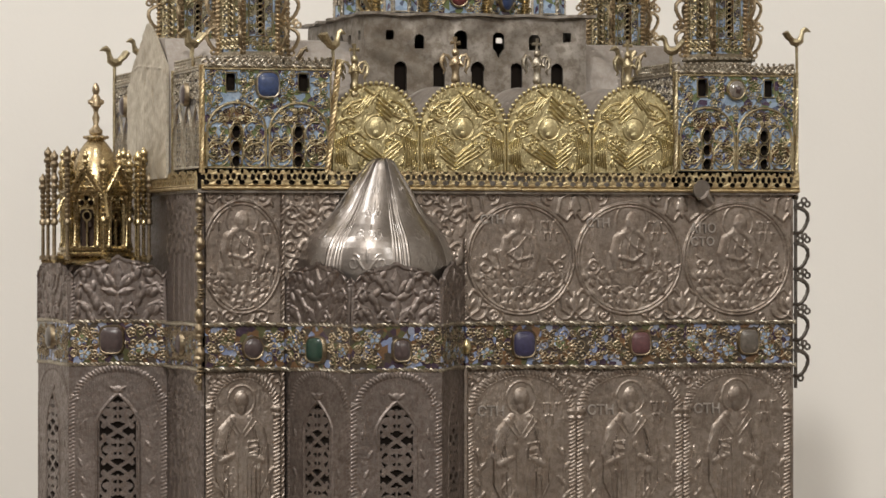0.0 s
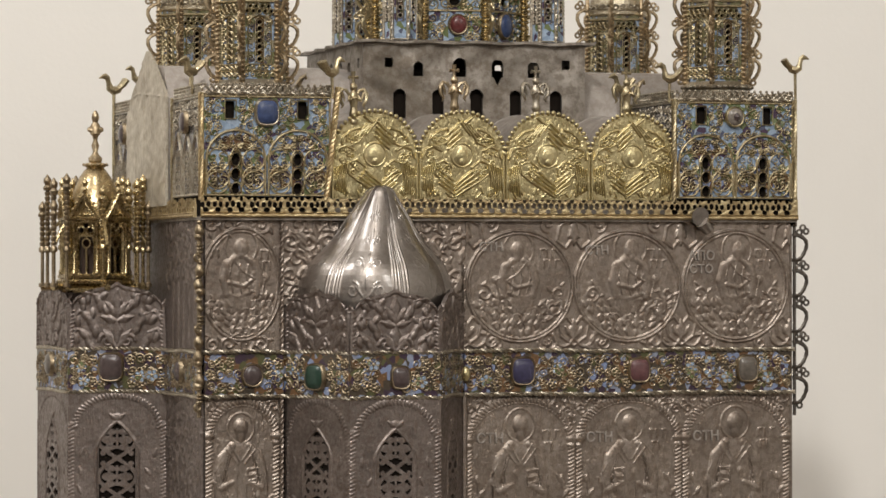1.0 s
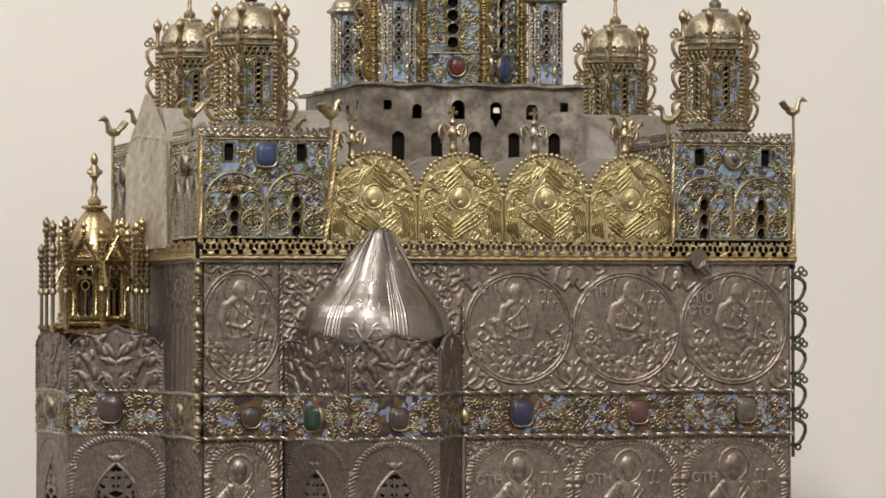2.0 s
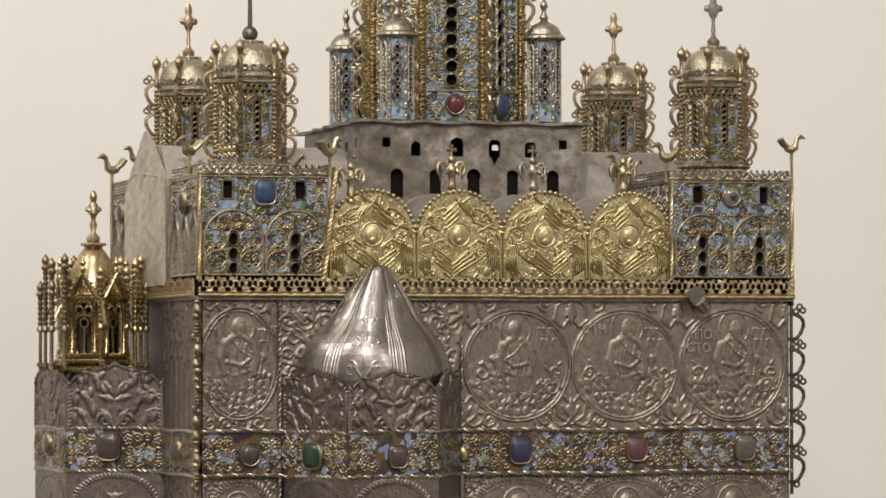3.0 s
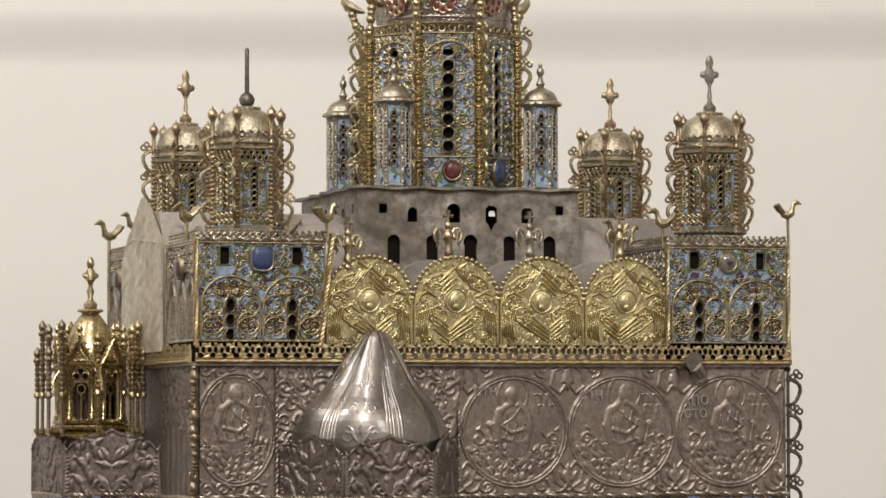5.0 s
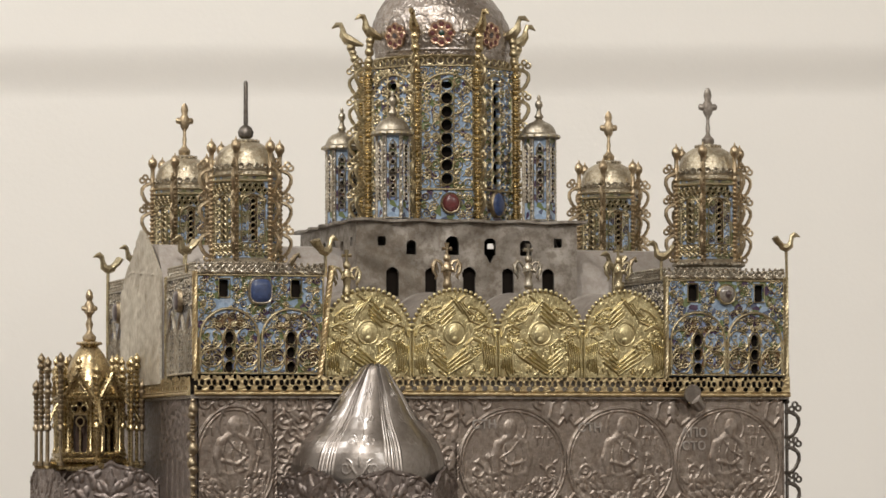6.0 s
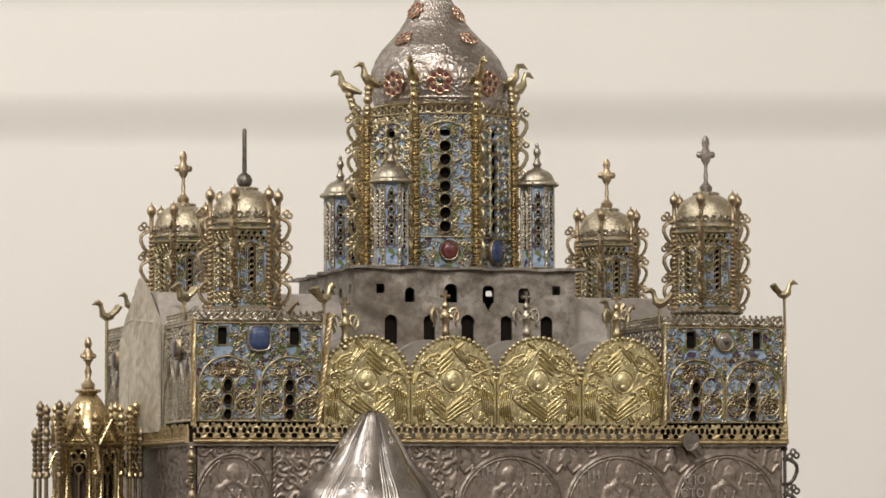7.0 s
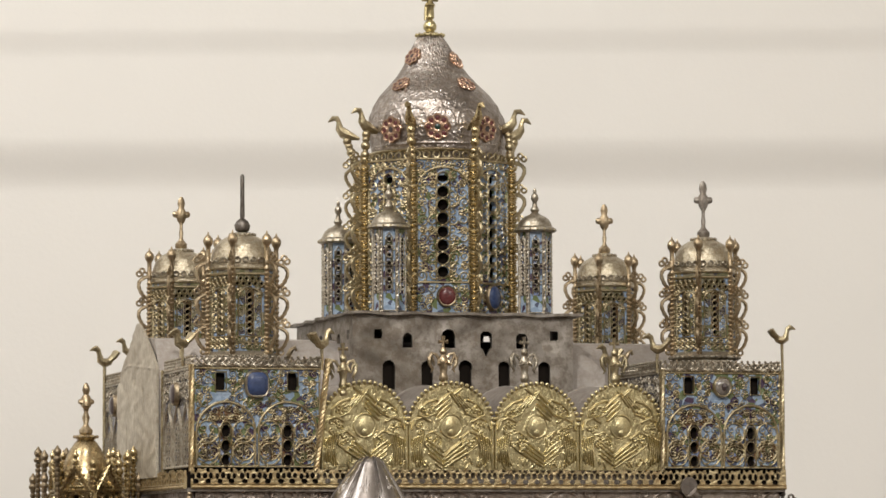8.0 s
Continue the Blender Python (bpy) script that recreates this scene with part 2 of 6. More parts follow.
class Relief:
    """A sheet w wide and h high, chased and pierced: height, metal and holes on a fine grid."""

    def __init__(self, w, h, step=1.5):
        self.w, self.h = w, h
        self.nx, self.ny = max(2, round(w / step)) + 1, max(2, round(h / step)) + 1
        self.x, self.y = np.linspace(0, w, self.nx), np.linspace(0, h, self.ny)
        self.H = np.zeros((self.ny, self.nx))
        self.M = np.zeros((self.ny, self.nx), dtype=int)
        self.K = np.ones((self.ny, self.nx), dtype=bool)
        self.gain = 1.0

    def window(self, x0, x1, y0, y1):
        i0, i1 = np.searchsorted(self.x, [x0, x1])
        j0, j1 = np.searchsorted(self.y, [y0, y1])
        s = (slice(max(j0 - 1, 0), j1 + 1), slice(max(i0 - 1, 0), i1 + 1))
        return s, self.x[s[1]][None, :], self.y[s[0]][:, None]

    def lay(self, s, d, height, mat, base=0.0):
        """d: 0 on the ridge, 1 at the edge."""
        inside = d < 1
        self.H[s] = np.where(inside, np.maximum(self.H[s], base + height * np.sqrt(np.clip(1 - d * d, 0, 1))), self.H[s])
        if mat is not None:
            self.M[s] = np.where(inside, mat, self.M[s])

    def stroke(self, pts, r, height, mat=None, base=0.0):
        c = len(pts)
        rad = r if isinstance(r, (list, tuple)) else [r] * c
        for (ax, ay), (bx, by), ra, rb in zip(pts, pts[1:], rad, rad[1:]):
            g = max(ra, rb)
            s, X, Y = self.window(min(ax, bx) - g, max(ax, bx) + g, min(ay, by) - g, max(ay, by) + g)
            dx, dy = bx - ax, by - ay
            t = np.clip(((X - ax) * dx + (Y - ay) * dy) / max(dx * dx + dy * dy, 1e-9), 0, 1)
            self.lay(s, np.hypot(X - ax - t * dx, Y - ay - t * dy) / (ra + (rb - ra) * t), height, mat, base)
        return self

    def blob(self, cx, cy, rx, ry, height, mat=None, turn=0.0, base=0.0):
        g = max(rx, ry)
        s, X, Y = self.window(cx - g, cx + g, cy - g, cy + g)
        c, q = math.cos(turn), math.sin(turn)
        self.lay(s, np.hypot(((X - cx) * c + (Y - cy) * q) / rx, ((Y - cy) * c - (X - cx) * q) / ry), height, mat, base)
        return self

    def circle(self, cx, cy, r, width, height, mat=None, a0=0.0, a1=360.0, ry=None, base=0.0):
        n = max(8, int(abs(a1 - a0) / 9))
        return self.stroke([(cx + r * math.cos(w), cy + (ry or r) * math.sin(w)) for w in np.radians(np.linspace(a0, a1, n + 1))], width, height, mat, base)

    def scroll(self, cx, cy, r, start, turns, width, height, mat=None):
        """A spiral that curls inwards from radius r."""
        n = max(8, int(abs(turns) * 14))
        pts, rad = [], []
        for k in range(n + 1):
            t = k / n
            w = math.radians(start) + 2 * math.pi * turns * t
            q = r * (1 - 0.82 * t)
            pts.append((cx + q * math.cos(w), cy + q * math.sin(w)))
            rad.append(width * (1 - 0.35 * t))
        return self.stroke(pts, rad, height, mat)

    def leaf(self, x, y, length, turn, height, fat=0.28, mat=None):
        c, q = math.cos(math.radians(turn)), math.sin(math.radians(turn))
        return self.stroke([(x, y), (x + c * length * 0.5, y + q * length * 0.5), (x + c * length, y + q * length)],
                           [length * fat * 0.5, length * fat, 1.2], height, mat)

    def corded(self, pts, r, height, pitch=7.0, mat=None):
        """A moulding with slanting cuts, as twisted cord."""
        self.stroke(pts, r, height * 0.6, mat)
        total = 0.0
        for (ax, ay), (bx, by) in zip(pts, pts[1:]):
            length = math.hypot(bx - ax, by - ay)
            dx, dy = (bx - ax) / length, (by - ay) / length
            while total < length:
                px, py = ax + dx * total, ay + dy * total
                self.stroke([(px - dx * r * 0.5 - dy * r, py - dy * r * 0.5 + dx * r), (px + dx * r * 0.5 + dy * r, py + dy * r * 0.5 - dx * r)], pitch * 0.33, height, mat)
                total += pitch
            total -= length
        return self

    def hole(self, cx, cy, rx, ry, square=2.0):
        s, X, Y = self.window(cx - rx, cx + rx, cy - ry, cy + ry)
        self.K[s] &= (np.abs((X - cx) / rx) ** square + np.abs((Y - cy) / ry) ** square) > 1
        return self

    def arch_hole(self, cx, y0, y1, half, keyhole=0.0):
        s, X, Y = self.window(cx - half - keyhole, cx + half + keyhole, y0, y1 + 1)
        top = y1 - half
        self.K[s] &= ~(((np.abs(X - cx) < half) & (Y >= y0) & (Y <= top)) | (np.hypot(X - cx, Y - top) < half + keyhole))
        return self

    def hatch(self, count, length, height, keep=None):
        """Short upright strokes of the chasing tool."""
        for k in range(count):
            x, y = random.uniform(0, self.w), random.uniform(0, self.h)
            if keep is None or keep(x, y):
                self.stroke([(x, y), (x + random.uniform(-1.5, 1.5), y + random.uniform(0.5, 1.0) * length)], 1.3, height)
        return self

    def crinkle(self, amount, scale=0.02):
        """Dents of the beaten sheet."""
        for k in range(5):
            a, b = random.uniform(0.4, 1.6) * scale, random.uniform(0.4, 1.6) * scale
            self.H += amount * 0.4 * np.sin(self.x[None, :] * a * 6 + random.uniform(0, 6) + 2 * np.sin(self.y[:, None] * b * 4)) * np.sin(self.y[:, None] * b * 6 + random.uniform(0, 6))
        return self

    def mesh(self, name, mats, place, thick=4.0, lift=BASE):
        """place(x, y, height) in numpy arrays gives the three coordinates."""
        X, Y = np.meshgrid(self.x, self.y)
        front = np.stack(place(X, Y, self.H * self.gain), -1).reshape(-1, 3)
        back = np.stack(place(X, Y, np.full_like(self.H, -thick)), -1).reshape(-1, 3)
        K = self.K[:-1, :-1] & self.K[1:, :-1] & self.K[:-1, 1:] & self.K[1:, 1:]
        idx = np.arange(self.nx * self.ny).reshape(self.ny, self.nx)
        j, i = np.nonzero(K)
        a, b, c, d = idx[j, i], idx[j, i + 1], idx[j + 1, i + 1], idx[j + 1, i]
        quads, mat = [np.stack([a, b, c, d], -1)], [self.M[:-1, :-1][K]]
        P = np.pad(K, 1)
        o = self.nx * self.ny
        for dj, di, p, q in ((-1, 0, a, b), (1, 0, c, d), (0, 1, b, c), (0, -1, d, a)):
            rim = ~P[j + 1 + dj, i + 1 + di]
            quads.append(np.stack([q[rim], p[rim], p[rim] + o, q[rim] + o], -1))
            mat.append(np.zeros(rim.sum(), dtype=int) + (self.M[:-1, :-1][K][rim]))
        quads, mat = np.concatenate(quads), np.concatenate(mat)
        v = np.concatenate([front, back])
        used, quads = np.unique(quads, return_inverse=True)
        v, quads = v[used], quads.reshape(-1, 4)
        v[:, 2] += lift
        data = bpy.data.meshes.new(name)
        data.vertices.add(len(v))
        data.vertices.foreach_set("co", (v * U).ravel())
        data.loops.add(quads.size)
        data.loops.foreach_set("vertex_index", quads.ravel().astype(np.int32))
        data.polygons.add(len(quads))
        data.polygons.foreach_set("loop_start", np.arange(0, quads.size, 4, dtype=np.int32))
        data.polygons.foreach_set("material_index", mat.astype(np.int32))
        for q in (mats if isinstance(mats, (list, tuple)) else [mats]):
            data.materials.append(q)
        data.update(calc_edges=True)
        data.validate()
        data.polygons.foreach_set("use_smooth", [True] * len(data.polygons))
        data.set_sharp_from_angle(angle=radians(62))
        return data

    def part(self, name, mats, place, parent, label="", thick=4.0, lift=BASE, m=None):
        return link(name, self.mesh(name, mats, place, thick, lift), parent, label, m)


def front_place(x0, z0, y=0.0):
    return lambda X, Y, H: (x0 + X, y - H, z0 + Y)


def left_place(y1, z0, x=0.0):
    """On a side that faces -x: the sheet runs from y1 forwards."""
    return lambda X, Y, H: (x - H, y1 - X, z0 + Y)


def facet_place(a, b, z0):
    """On an upright face that runs from a to b in plan, its outside on the right hand of that way."""
    dx, dy = b[0] - a[0], b[1] - a[1]
    n = math.hypot(dx, dy)
    dx, dy = dx / n, dy / n
    return lambda X, Y, H: (a[0] + dx * X + dy * H, a[1] + dy * X - dx * H, z0 + Y)


# ---- the room ----
def slab(name, x0, x1, y0, y1, z0, z1, mat, label):
    me = Mesh()
    me.box(x0 / U, x1 / U, y0 / U, y1 / U, z0 / U, z1 / U)
    ob = part(name, me, mat, None, label, lift=0)
    return tagged(ob, kind="structure")


WALL_Y = 2.62
# plaster stands a little proud above two bands, shaped to give soft shade strips
me = Mesh()
rows = []
for k in range(301):
    z = 3.0 * k / 300
    rows.append(z)
rows += [1.64 + 0.0015 * k for k in range(100)]
rows = sorted(rows)


def ease(t):
    t = min(max(t, 0.0), 1.0)
    return t * t * (3 - 2 * t)


def proud(z):
    return 0.0085 * ease((z - 1.655) / 0.040) + 0.0028 * ease((z - 1.752) / 0.022)


me.add([(x / U, (WALL_Y - proud(z)) / U, z / U) for z in rows for x in (-4.0, 2.4)], [(2 * k, 2 * k + 1, 2 * k + 3, 2 * k + 2) for k in range(len(rows) - 1)])
me.box(-4.0 / U, 2.4 / U, (WALL_Y + 0.01) / U, (WALL_Y + 0.12) / U, 0, 3.0 / U)
wall_north = part("wall_north", me, PAINT, None, "cream plastered gallery wall, stepped to give soft shade bands", lift=0)
tagged(wall_north, kind="structure")
# rest of the room is unseen; added to bounce light and fill reflections
slab("wall_west", -4.12, -4.0, -3.0, 2.74, 0, 3.0, PAINT, "unseen cream painted wall, added for reflections")
slab("wall_east", 2.2, 2.32, -3.0, 2.74, 0, 3.0, PAINT, "unseen cream painted wall, added for reflections")
slab("wall_south", -4.0, 2.2, -3.12, -3.0, 0, 3.0, PAINT, "unseen cream painted wall, added for reflections")
slab("floor", -4.12, 2.32, -3.12, 2.74, -0.1, 0.0, WOOD, "unseen brown boarded floor, added for reflections")
slab("ceiling", -4.12, 2.32, -3.12, 2.74, 3.0, 3.1, PAINT, "unseen white painted ceiling, added to bounce light")

ark = thing("church_shaped_ark", pose(-426 * U, 6500 * U, EYE - BASE * U, 0, 0, 16),
            "silver and gilt ark shaped like a five-domed church", "reliquary")
W, D = 1121, 800            # the body's width and depth in units
plinth = Mesh()
plinth.box(-450, W + 200, -330, D + 250, -EYE / U, -640)
plinth_ob = part("plinth", plinth, CLOTH, None, "", lift=0)
plinth_ob.matrix_basis = pose(-426 * U, 6500 * U, EYE, 0, 0, 16)
tagged(plinth_ob, "plain grey painted display plinth under the ark", "plinth")

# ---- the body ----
# near-black filler in place of the body's unlit inside
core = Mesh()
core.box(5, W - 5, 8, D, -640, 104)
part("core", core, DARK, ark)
me = Mesh()
me.box(0, W, D, D + 5, -640, 106)
me.box(W - 4, W, 6, D, -640, 120)
part("back_wall", me, SILVER, ark)


# ---- motifs for chased sheets ----
def saint_bust(r, cx, cy, s, side=1, turn=0.0):
    """A haloed half figure with an open book, kept to plain low shapes."""
    r.blob(cx, cy + 50 * s, 27 * s, 29 * s, 1.0)
    r.circle(cx, cy + 50 * s, 26 * s, 1.9 * s, 3.0, ry=29 * s)
    # shoulders and body under a cloak that falls to one side
    r.stroke([(cx, cy + 26 * s), (cx - side * 6 * s, cy + 2 * s), (cx - side * 9 * s, cy - 30 * s)], [19 * s, 29 * s, 30 * s], 4.0)
    for q in (-1, 1):
        r.stroke([(cx + q * 9 * s, cy + 32 * s), (cx + q * 23 * s, cy + 22 * s), (cx + q * 29 * s, cy - 2 * s), (cx + q * 25 * s, cy - 28 * s)], [5.5 * s, 7.5 * s, 8 * s, 6 * s], 6.0)
    r.stroke([(cx - side * 26 * s, cy - 24 * s), (cx - side * 8 * s, cy - 31 * s), (cx + side * 18 * s, cy - 22 * s)], [6 * s, 7 * s, 4 * s], 4.8)
    for k in range(3):
        x = cx - side * (20 - 14 * k) * s
        r.stroke([(x + side * 4 * s, cy + (24 - 1.5 * k) * s), (x, cy + 4 * s), (x + side * 6 * s, cy - (24 + k) * s)], [1.1, 1.6, 1.2], 7.2)
    r.stroke([(cx - side * 14 * s, cy + 30 * s), (cx + side * 2 * s, cy + 10 * s), (cx + side * 22 * s, cy - 2 * s)], [1.6, 2.0, 1.4], 6.8)
    # neck, head, beard and the rim of the hair
    r.blob(cx + turn, cy + 32 * s, 8 * s, 8 * s, 4.0)
    r.blob(cx + turn, cy + 47 * s, 12 * s, 17 * s, 6.2)
    r.blob(cx + turn * 1.4, cy + 37 * s, 8 * s, 10 * s, 6.2)
    r.stroke([(cx + turn, cy + 50 * s), (cx + turn * 1.4, cy + 42 * s)], 1.5, 7.4)
    # forearm, hand and book on a low desk
    r.stroke([(cx - side * 20 * s, cy - 8 * s), (cx + side * 4 * s, cy - 14 * s), (cx + side * 17 * s, cy - 4 * s)], [5 * s, 4.5 * s, 3 * s], 6.6)
    book = [(cx + side * x * s, cy + y * s) for x, y in ((20, 8), (40, 0), (34, -28), (13, -20), (20, 8))]
    r.stroke([book[0], book[2]], 7 * s, 3.6)
    r.stroke([book[1], book[3]], 7 * s, 3.6)
    r.stroke(book, 1.5, 5.6)


def saint_standing(r, cx, top, s, foot, side=1):
    """A haloed standing figure in long robes, kept to plain shapes."""
    r.blob(cx, top, 27 * s, 29 * s, 1.2)
    r.circle(cx, top, 26 * s, 1.8, 2.8, ry=29 * s)
    r.blob(cx, top + 1 * s, 14 * s, 18 * s, 7.0)
    r.blob(cx, top - 14 * s, 9 * s, 15 * s, 6.2)
    r.stroke([(cx, top + 3 * s), (cx, top - 6 * s)], 1.5, 7.4)
    r.stroke([(cx, top - 54 * s), (cx, top - 120 * s), (cx, foot)], [30 * s, 38 * s, 36 * s], 4.8)
    for q in (-1, 1):
        r.stroke([(cx + q * 16 * s, top - 34 * s), (cx + q * 36 * s, top - 58 * s), (cx + q * 45 * s, top - 100 * s), (cx + q * 34 * s, top - 132 * s)], [8 * s, 10 * s, 10 * s, 6 * s], 5.0)
        r.stroke([(cx + q * 40 * s, top - 116 * s), (cx + q * 16 * s, top - 104 * s)], [9 * s, 6 * s], 6.6)
        for k in range(5):
            r.stroke([(cx + q * (18 + 5 * k) * s, top - (42 + 5 * k) * s), (cx + q * (30 + 5 * k) * s, top - 84 * s), (cx + q * (24 + 5 * k) * s, top - (122 - 2 * k) * s)], [1.0, 1.4, 1.1], 6.2)
        r.stroke([(cx + q * 22 * s, top - 32 * s), (cx + q * 3 * s, top - 62 * s)], 1.5, 6.6)
        r.stroke([(cx + q * 29 * s, top - 40 * s), (cx + q * 6 * s, top - 70 * s)], 1.5, 6.6)
        # hanging end of the sleeve
        r.stroke([(cx + q * 44 * s, top - 108 * s), (cx + q * 42 * s, top - 150 * s), (cx + q * 34 * s, top - 176 * s)], [8 * s, 9 * s, 3 * s], 4.6)
        r.stroke([(cx + q * 50 * s, top - 104 * s), (cx + q * 50 * s, top - 150 * s), (cx + q * 36 * s, top - 180 * s)], 1.3, 5.8)
    # closed book held against the breast
    bx, by = cx + side * 21 * s, top - 92 * s
    r.stroke([(bx - 9 * s, by - 16 * s), (bx + 9 * s, by - 14 * s), (bx + 10 * s, by + 15 * s), (bx - 8 * s, by + 13 * s), (bx - 9 * s, by - 16 * s)], 1.6, 7.0)
    r.stroke([(bx - 4 * s, by), (bx + 4 * s, by + 1 * s)], 9 * s, 5.4)
    r.blob(bx, by, 3.2 * s, 4.5 * s, 6.8)
    for y in (-82, -92, -102):
        r.stroke([(cx + side * 12 * s, top + y * s), (cx + side * 30 * s, top + (y + 4) * s)], 1.6, 6.6)
    r.blob(cx - side * 8 * s, top - 84 * s, 7 * s, 11 * s, 6.6, turn=0.3 * side)
    # the hanging lozenge of the vestment
    lx, ly = cx - side * 22 * s, top - 158 * s
    r.stroke([(lx, ly + 18 * s), (lx + 13 * s, ly), (lx, ly - 18 * s), (lx - 13 * s, ly), (lx, ly + 18 * s)], 1.5, 6.0)
    r.stroke([(cx - 9 * s, top - 70 * s), (cx - 9 * s, foot)], 1.6, 6.5)
    r.stroke([(cx + 9 * s, top - 90 * s), (cx + 9 * s, foot)], 1.6, 6.5)
    for k in range(9):
        x = cx + (-36 + 9 * k) * s
        r.stroke([(x, top - 128 * s), (x + random.uniform(-3, 3), foot)], [1.2, 1.8], 6 + (k % 2) * 1.2)


def scales(r, cx, cy, rx, y0, y1, size):
    """Rows of small cloud scales inside a round field."""
    y, row = y1, 0
    while y > y0:
        half = rx * math.sqrt(max(0.0, 1 - ((y - cy) / rx) ** 2)) - size
        x = cx - half + (row % 2) * size * 0.8
        while x < cx + half:
            a = 90 + (x - cx) / rx * -55 + random.uniform(-35, 35)
            px, py = x + random.uniform(-2, 2), y + random.uniform(-3, 1)
            r.leaf(px, py, size * random.uniform(1.2, 1.6), a, random.uniform(3.0, 4.6), random.uniform(0.36, 0.5))
            if random.random() < 0.4:
                r.circle(px, py + size * 0.4, size * 0.7, 1.1, 4.4, a0=a - 120, a1=a + 60)
            x += size * random.uniform(1.2, 1.7)
        y -= size * 1.35
        row += 1


def script_bars(r, x, y, count, size=13.0):
    """Worn raised lettering that cannot be read: upright bars."""
    for k in range(count):
        bx = x + k * size * 0.85
        r.stroke([(bx, y), (bx, y + size)], 1.5, 3.6)
        if k % 2 == 0:
            r.stroke([(bx, y + size), (bx + size * 0.5, y + size)], 1.4, 3.4)


def heart(r, x, y, s, up=1):
    for q in (-1, 1):
        r.stroke([(x, y - 18 * s * up), (x + q * 14 * s, y - 8 * s * up), (x + q * 17 * s, y + 6 * s * up), (x + q * 8 * s, y + 13 * s * up), (x + q * 2 * s, y + 5 * s * up)], 1.2 * s + 0.6, 4.6)
        r.leaf(x + q * 2 * s, y - 8 * s * up, 13 * s, 90 * up - q * 35, 5)
    r.leaf(x, y - 10 * s * up, 20 * s, 90 * up, 6)


def foliage(r, x0, x1, y0, y1, size, inside=None, height=4.5):
    """Scrolling stems with curled leaves."""
    y, row = y0 + size * 0.7, 0
    while y < y1 - size * 0.3:
        x = x0 + size * (0.6 + 0.5 * (row % 2))
        while x < x1 - size * 0.3:
            if inside is None or inside(x, y):
                d = random.choice((-1, 1))
                a = random.uniform(0, 360)
                r.scroll(x, y, size * random.uniform(0.62, 0.8), a, d * random.uniform(1.0, 1.5), size * 0.13, height)
                for k in range(3):
                    w = a + d * k * 95
                    px, py = x + size * 0.66 * math.cos(math.radians(w)), y + size * 0.66 * math.sin(math.radians(w))
                    r.leaf(px, py, size * random.uniform(0.4, 0.6), w + d * 40, height * 1.1, 0.3)
            x += size * 1.35
        y += size * 1.2
        row += 1


def wires(r, x0, x1, y0, y1, cell, inside=None, wire=1.25, mat=1):
    """Filigree: curls, rings and rosettes of thin wire soldered on the enamel."""
    cell *= 0.86
    ny, nx = max(1, round((y1 - y0) / cell)), max(1, round((x1 - x0) / cell))
    for j in range(ny):
        for i in range(nx):
            x = x0 + (i + 0.5 + random.uniform(-0.12, 0.12)) * (x1 - x0) / nx
            y = y0 + (j + 0.5 + random.uniform(-0.12, 0.12)) * (y1 - y0) / ny
            if inside is not None and not inside(x, y):
                continue
            k = random.random()
            a = random.uniform(0, 360)
            if k < 0.55:
                d = random.choice((-1, 1))
                r.scroll(x, y, cell * 0.56, a, d * 1.35, wire, 3.2, mat)
                w = math.radians(a)
                px, py = x + cell * 0.56 * math.cos(w), y + cell * 0.56 * math.sin(w)
                r.scroll(px + cell * 0.2 * math.cos(w), py + cell * 0.2 * math.sin(w), cell * 0.2, a + 180, -d * 0.9, wire, 3.0, mat)
                r.blob(px, py, 2.0, 2.0, 4.2, mat)
            elif k < 0.8:
                for q in range(5):
                    w = math.radians(a + q * 72)
                    r.circle(x + cell * 0.30 * math.cos(w), y + cell * 0.30 * math.sin(w), cell * 0.19, wire * 0.85, 3.0, mat)
                r.blob(x, y, 2.4, 2.4, 4.5, mat)
            else:
                r.circle(x, y, cell * 0.34, wire, 3.0, mat)
                r.circle(x, y, cell * 0.15, wire, 3.4, mat)
                for q in (0, 180):
                    w = math.radians(a + q)
                    r.leaf(x + cell * 0.34 * math.cos(w), y + cell * 0.34 * math.sin(w), cell * 0.34, a + q, 3.2, 0.22, mat)


def edge_wires(r, rad=2.2, mat=1):
    r.stroke([(rad, rad), (r.w - rad, rad), (r.w - rad, r.h - rad), (rad, r.h - rad), (rad, rad)], rad, 3.6, mat)


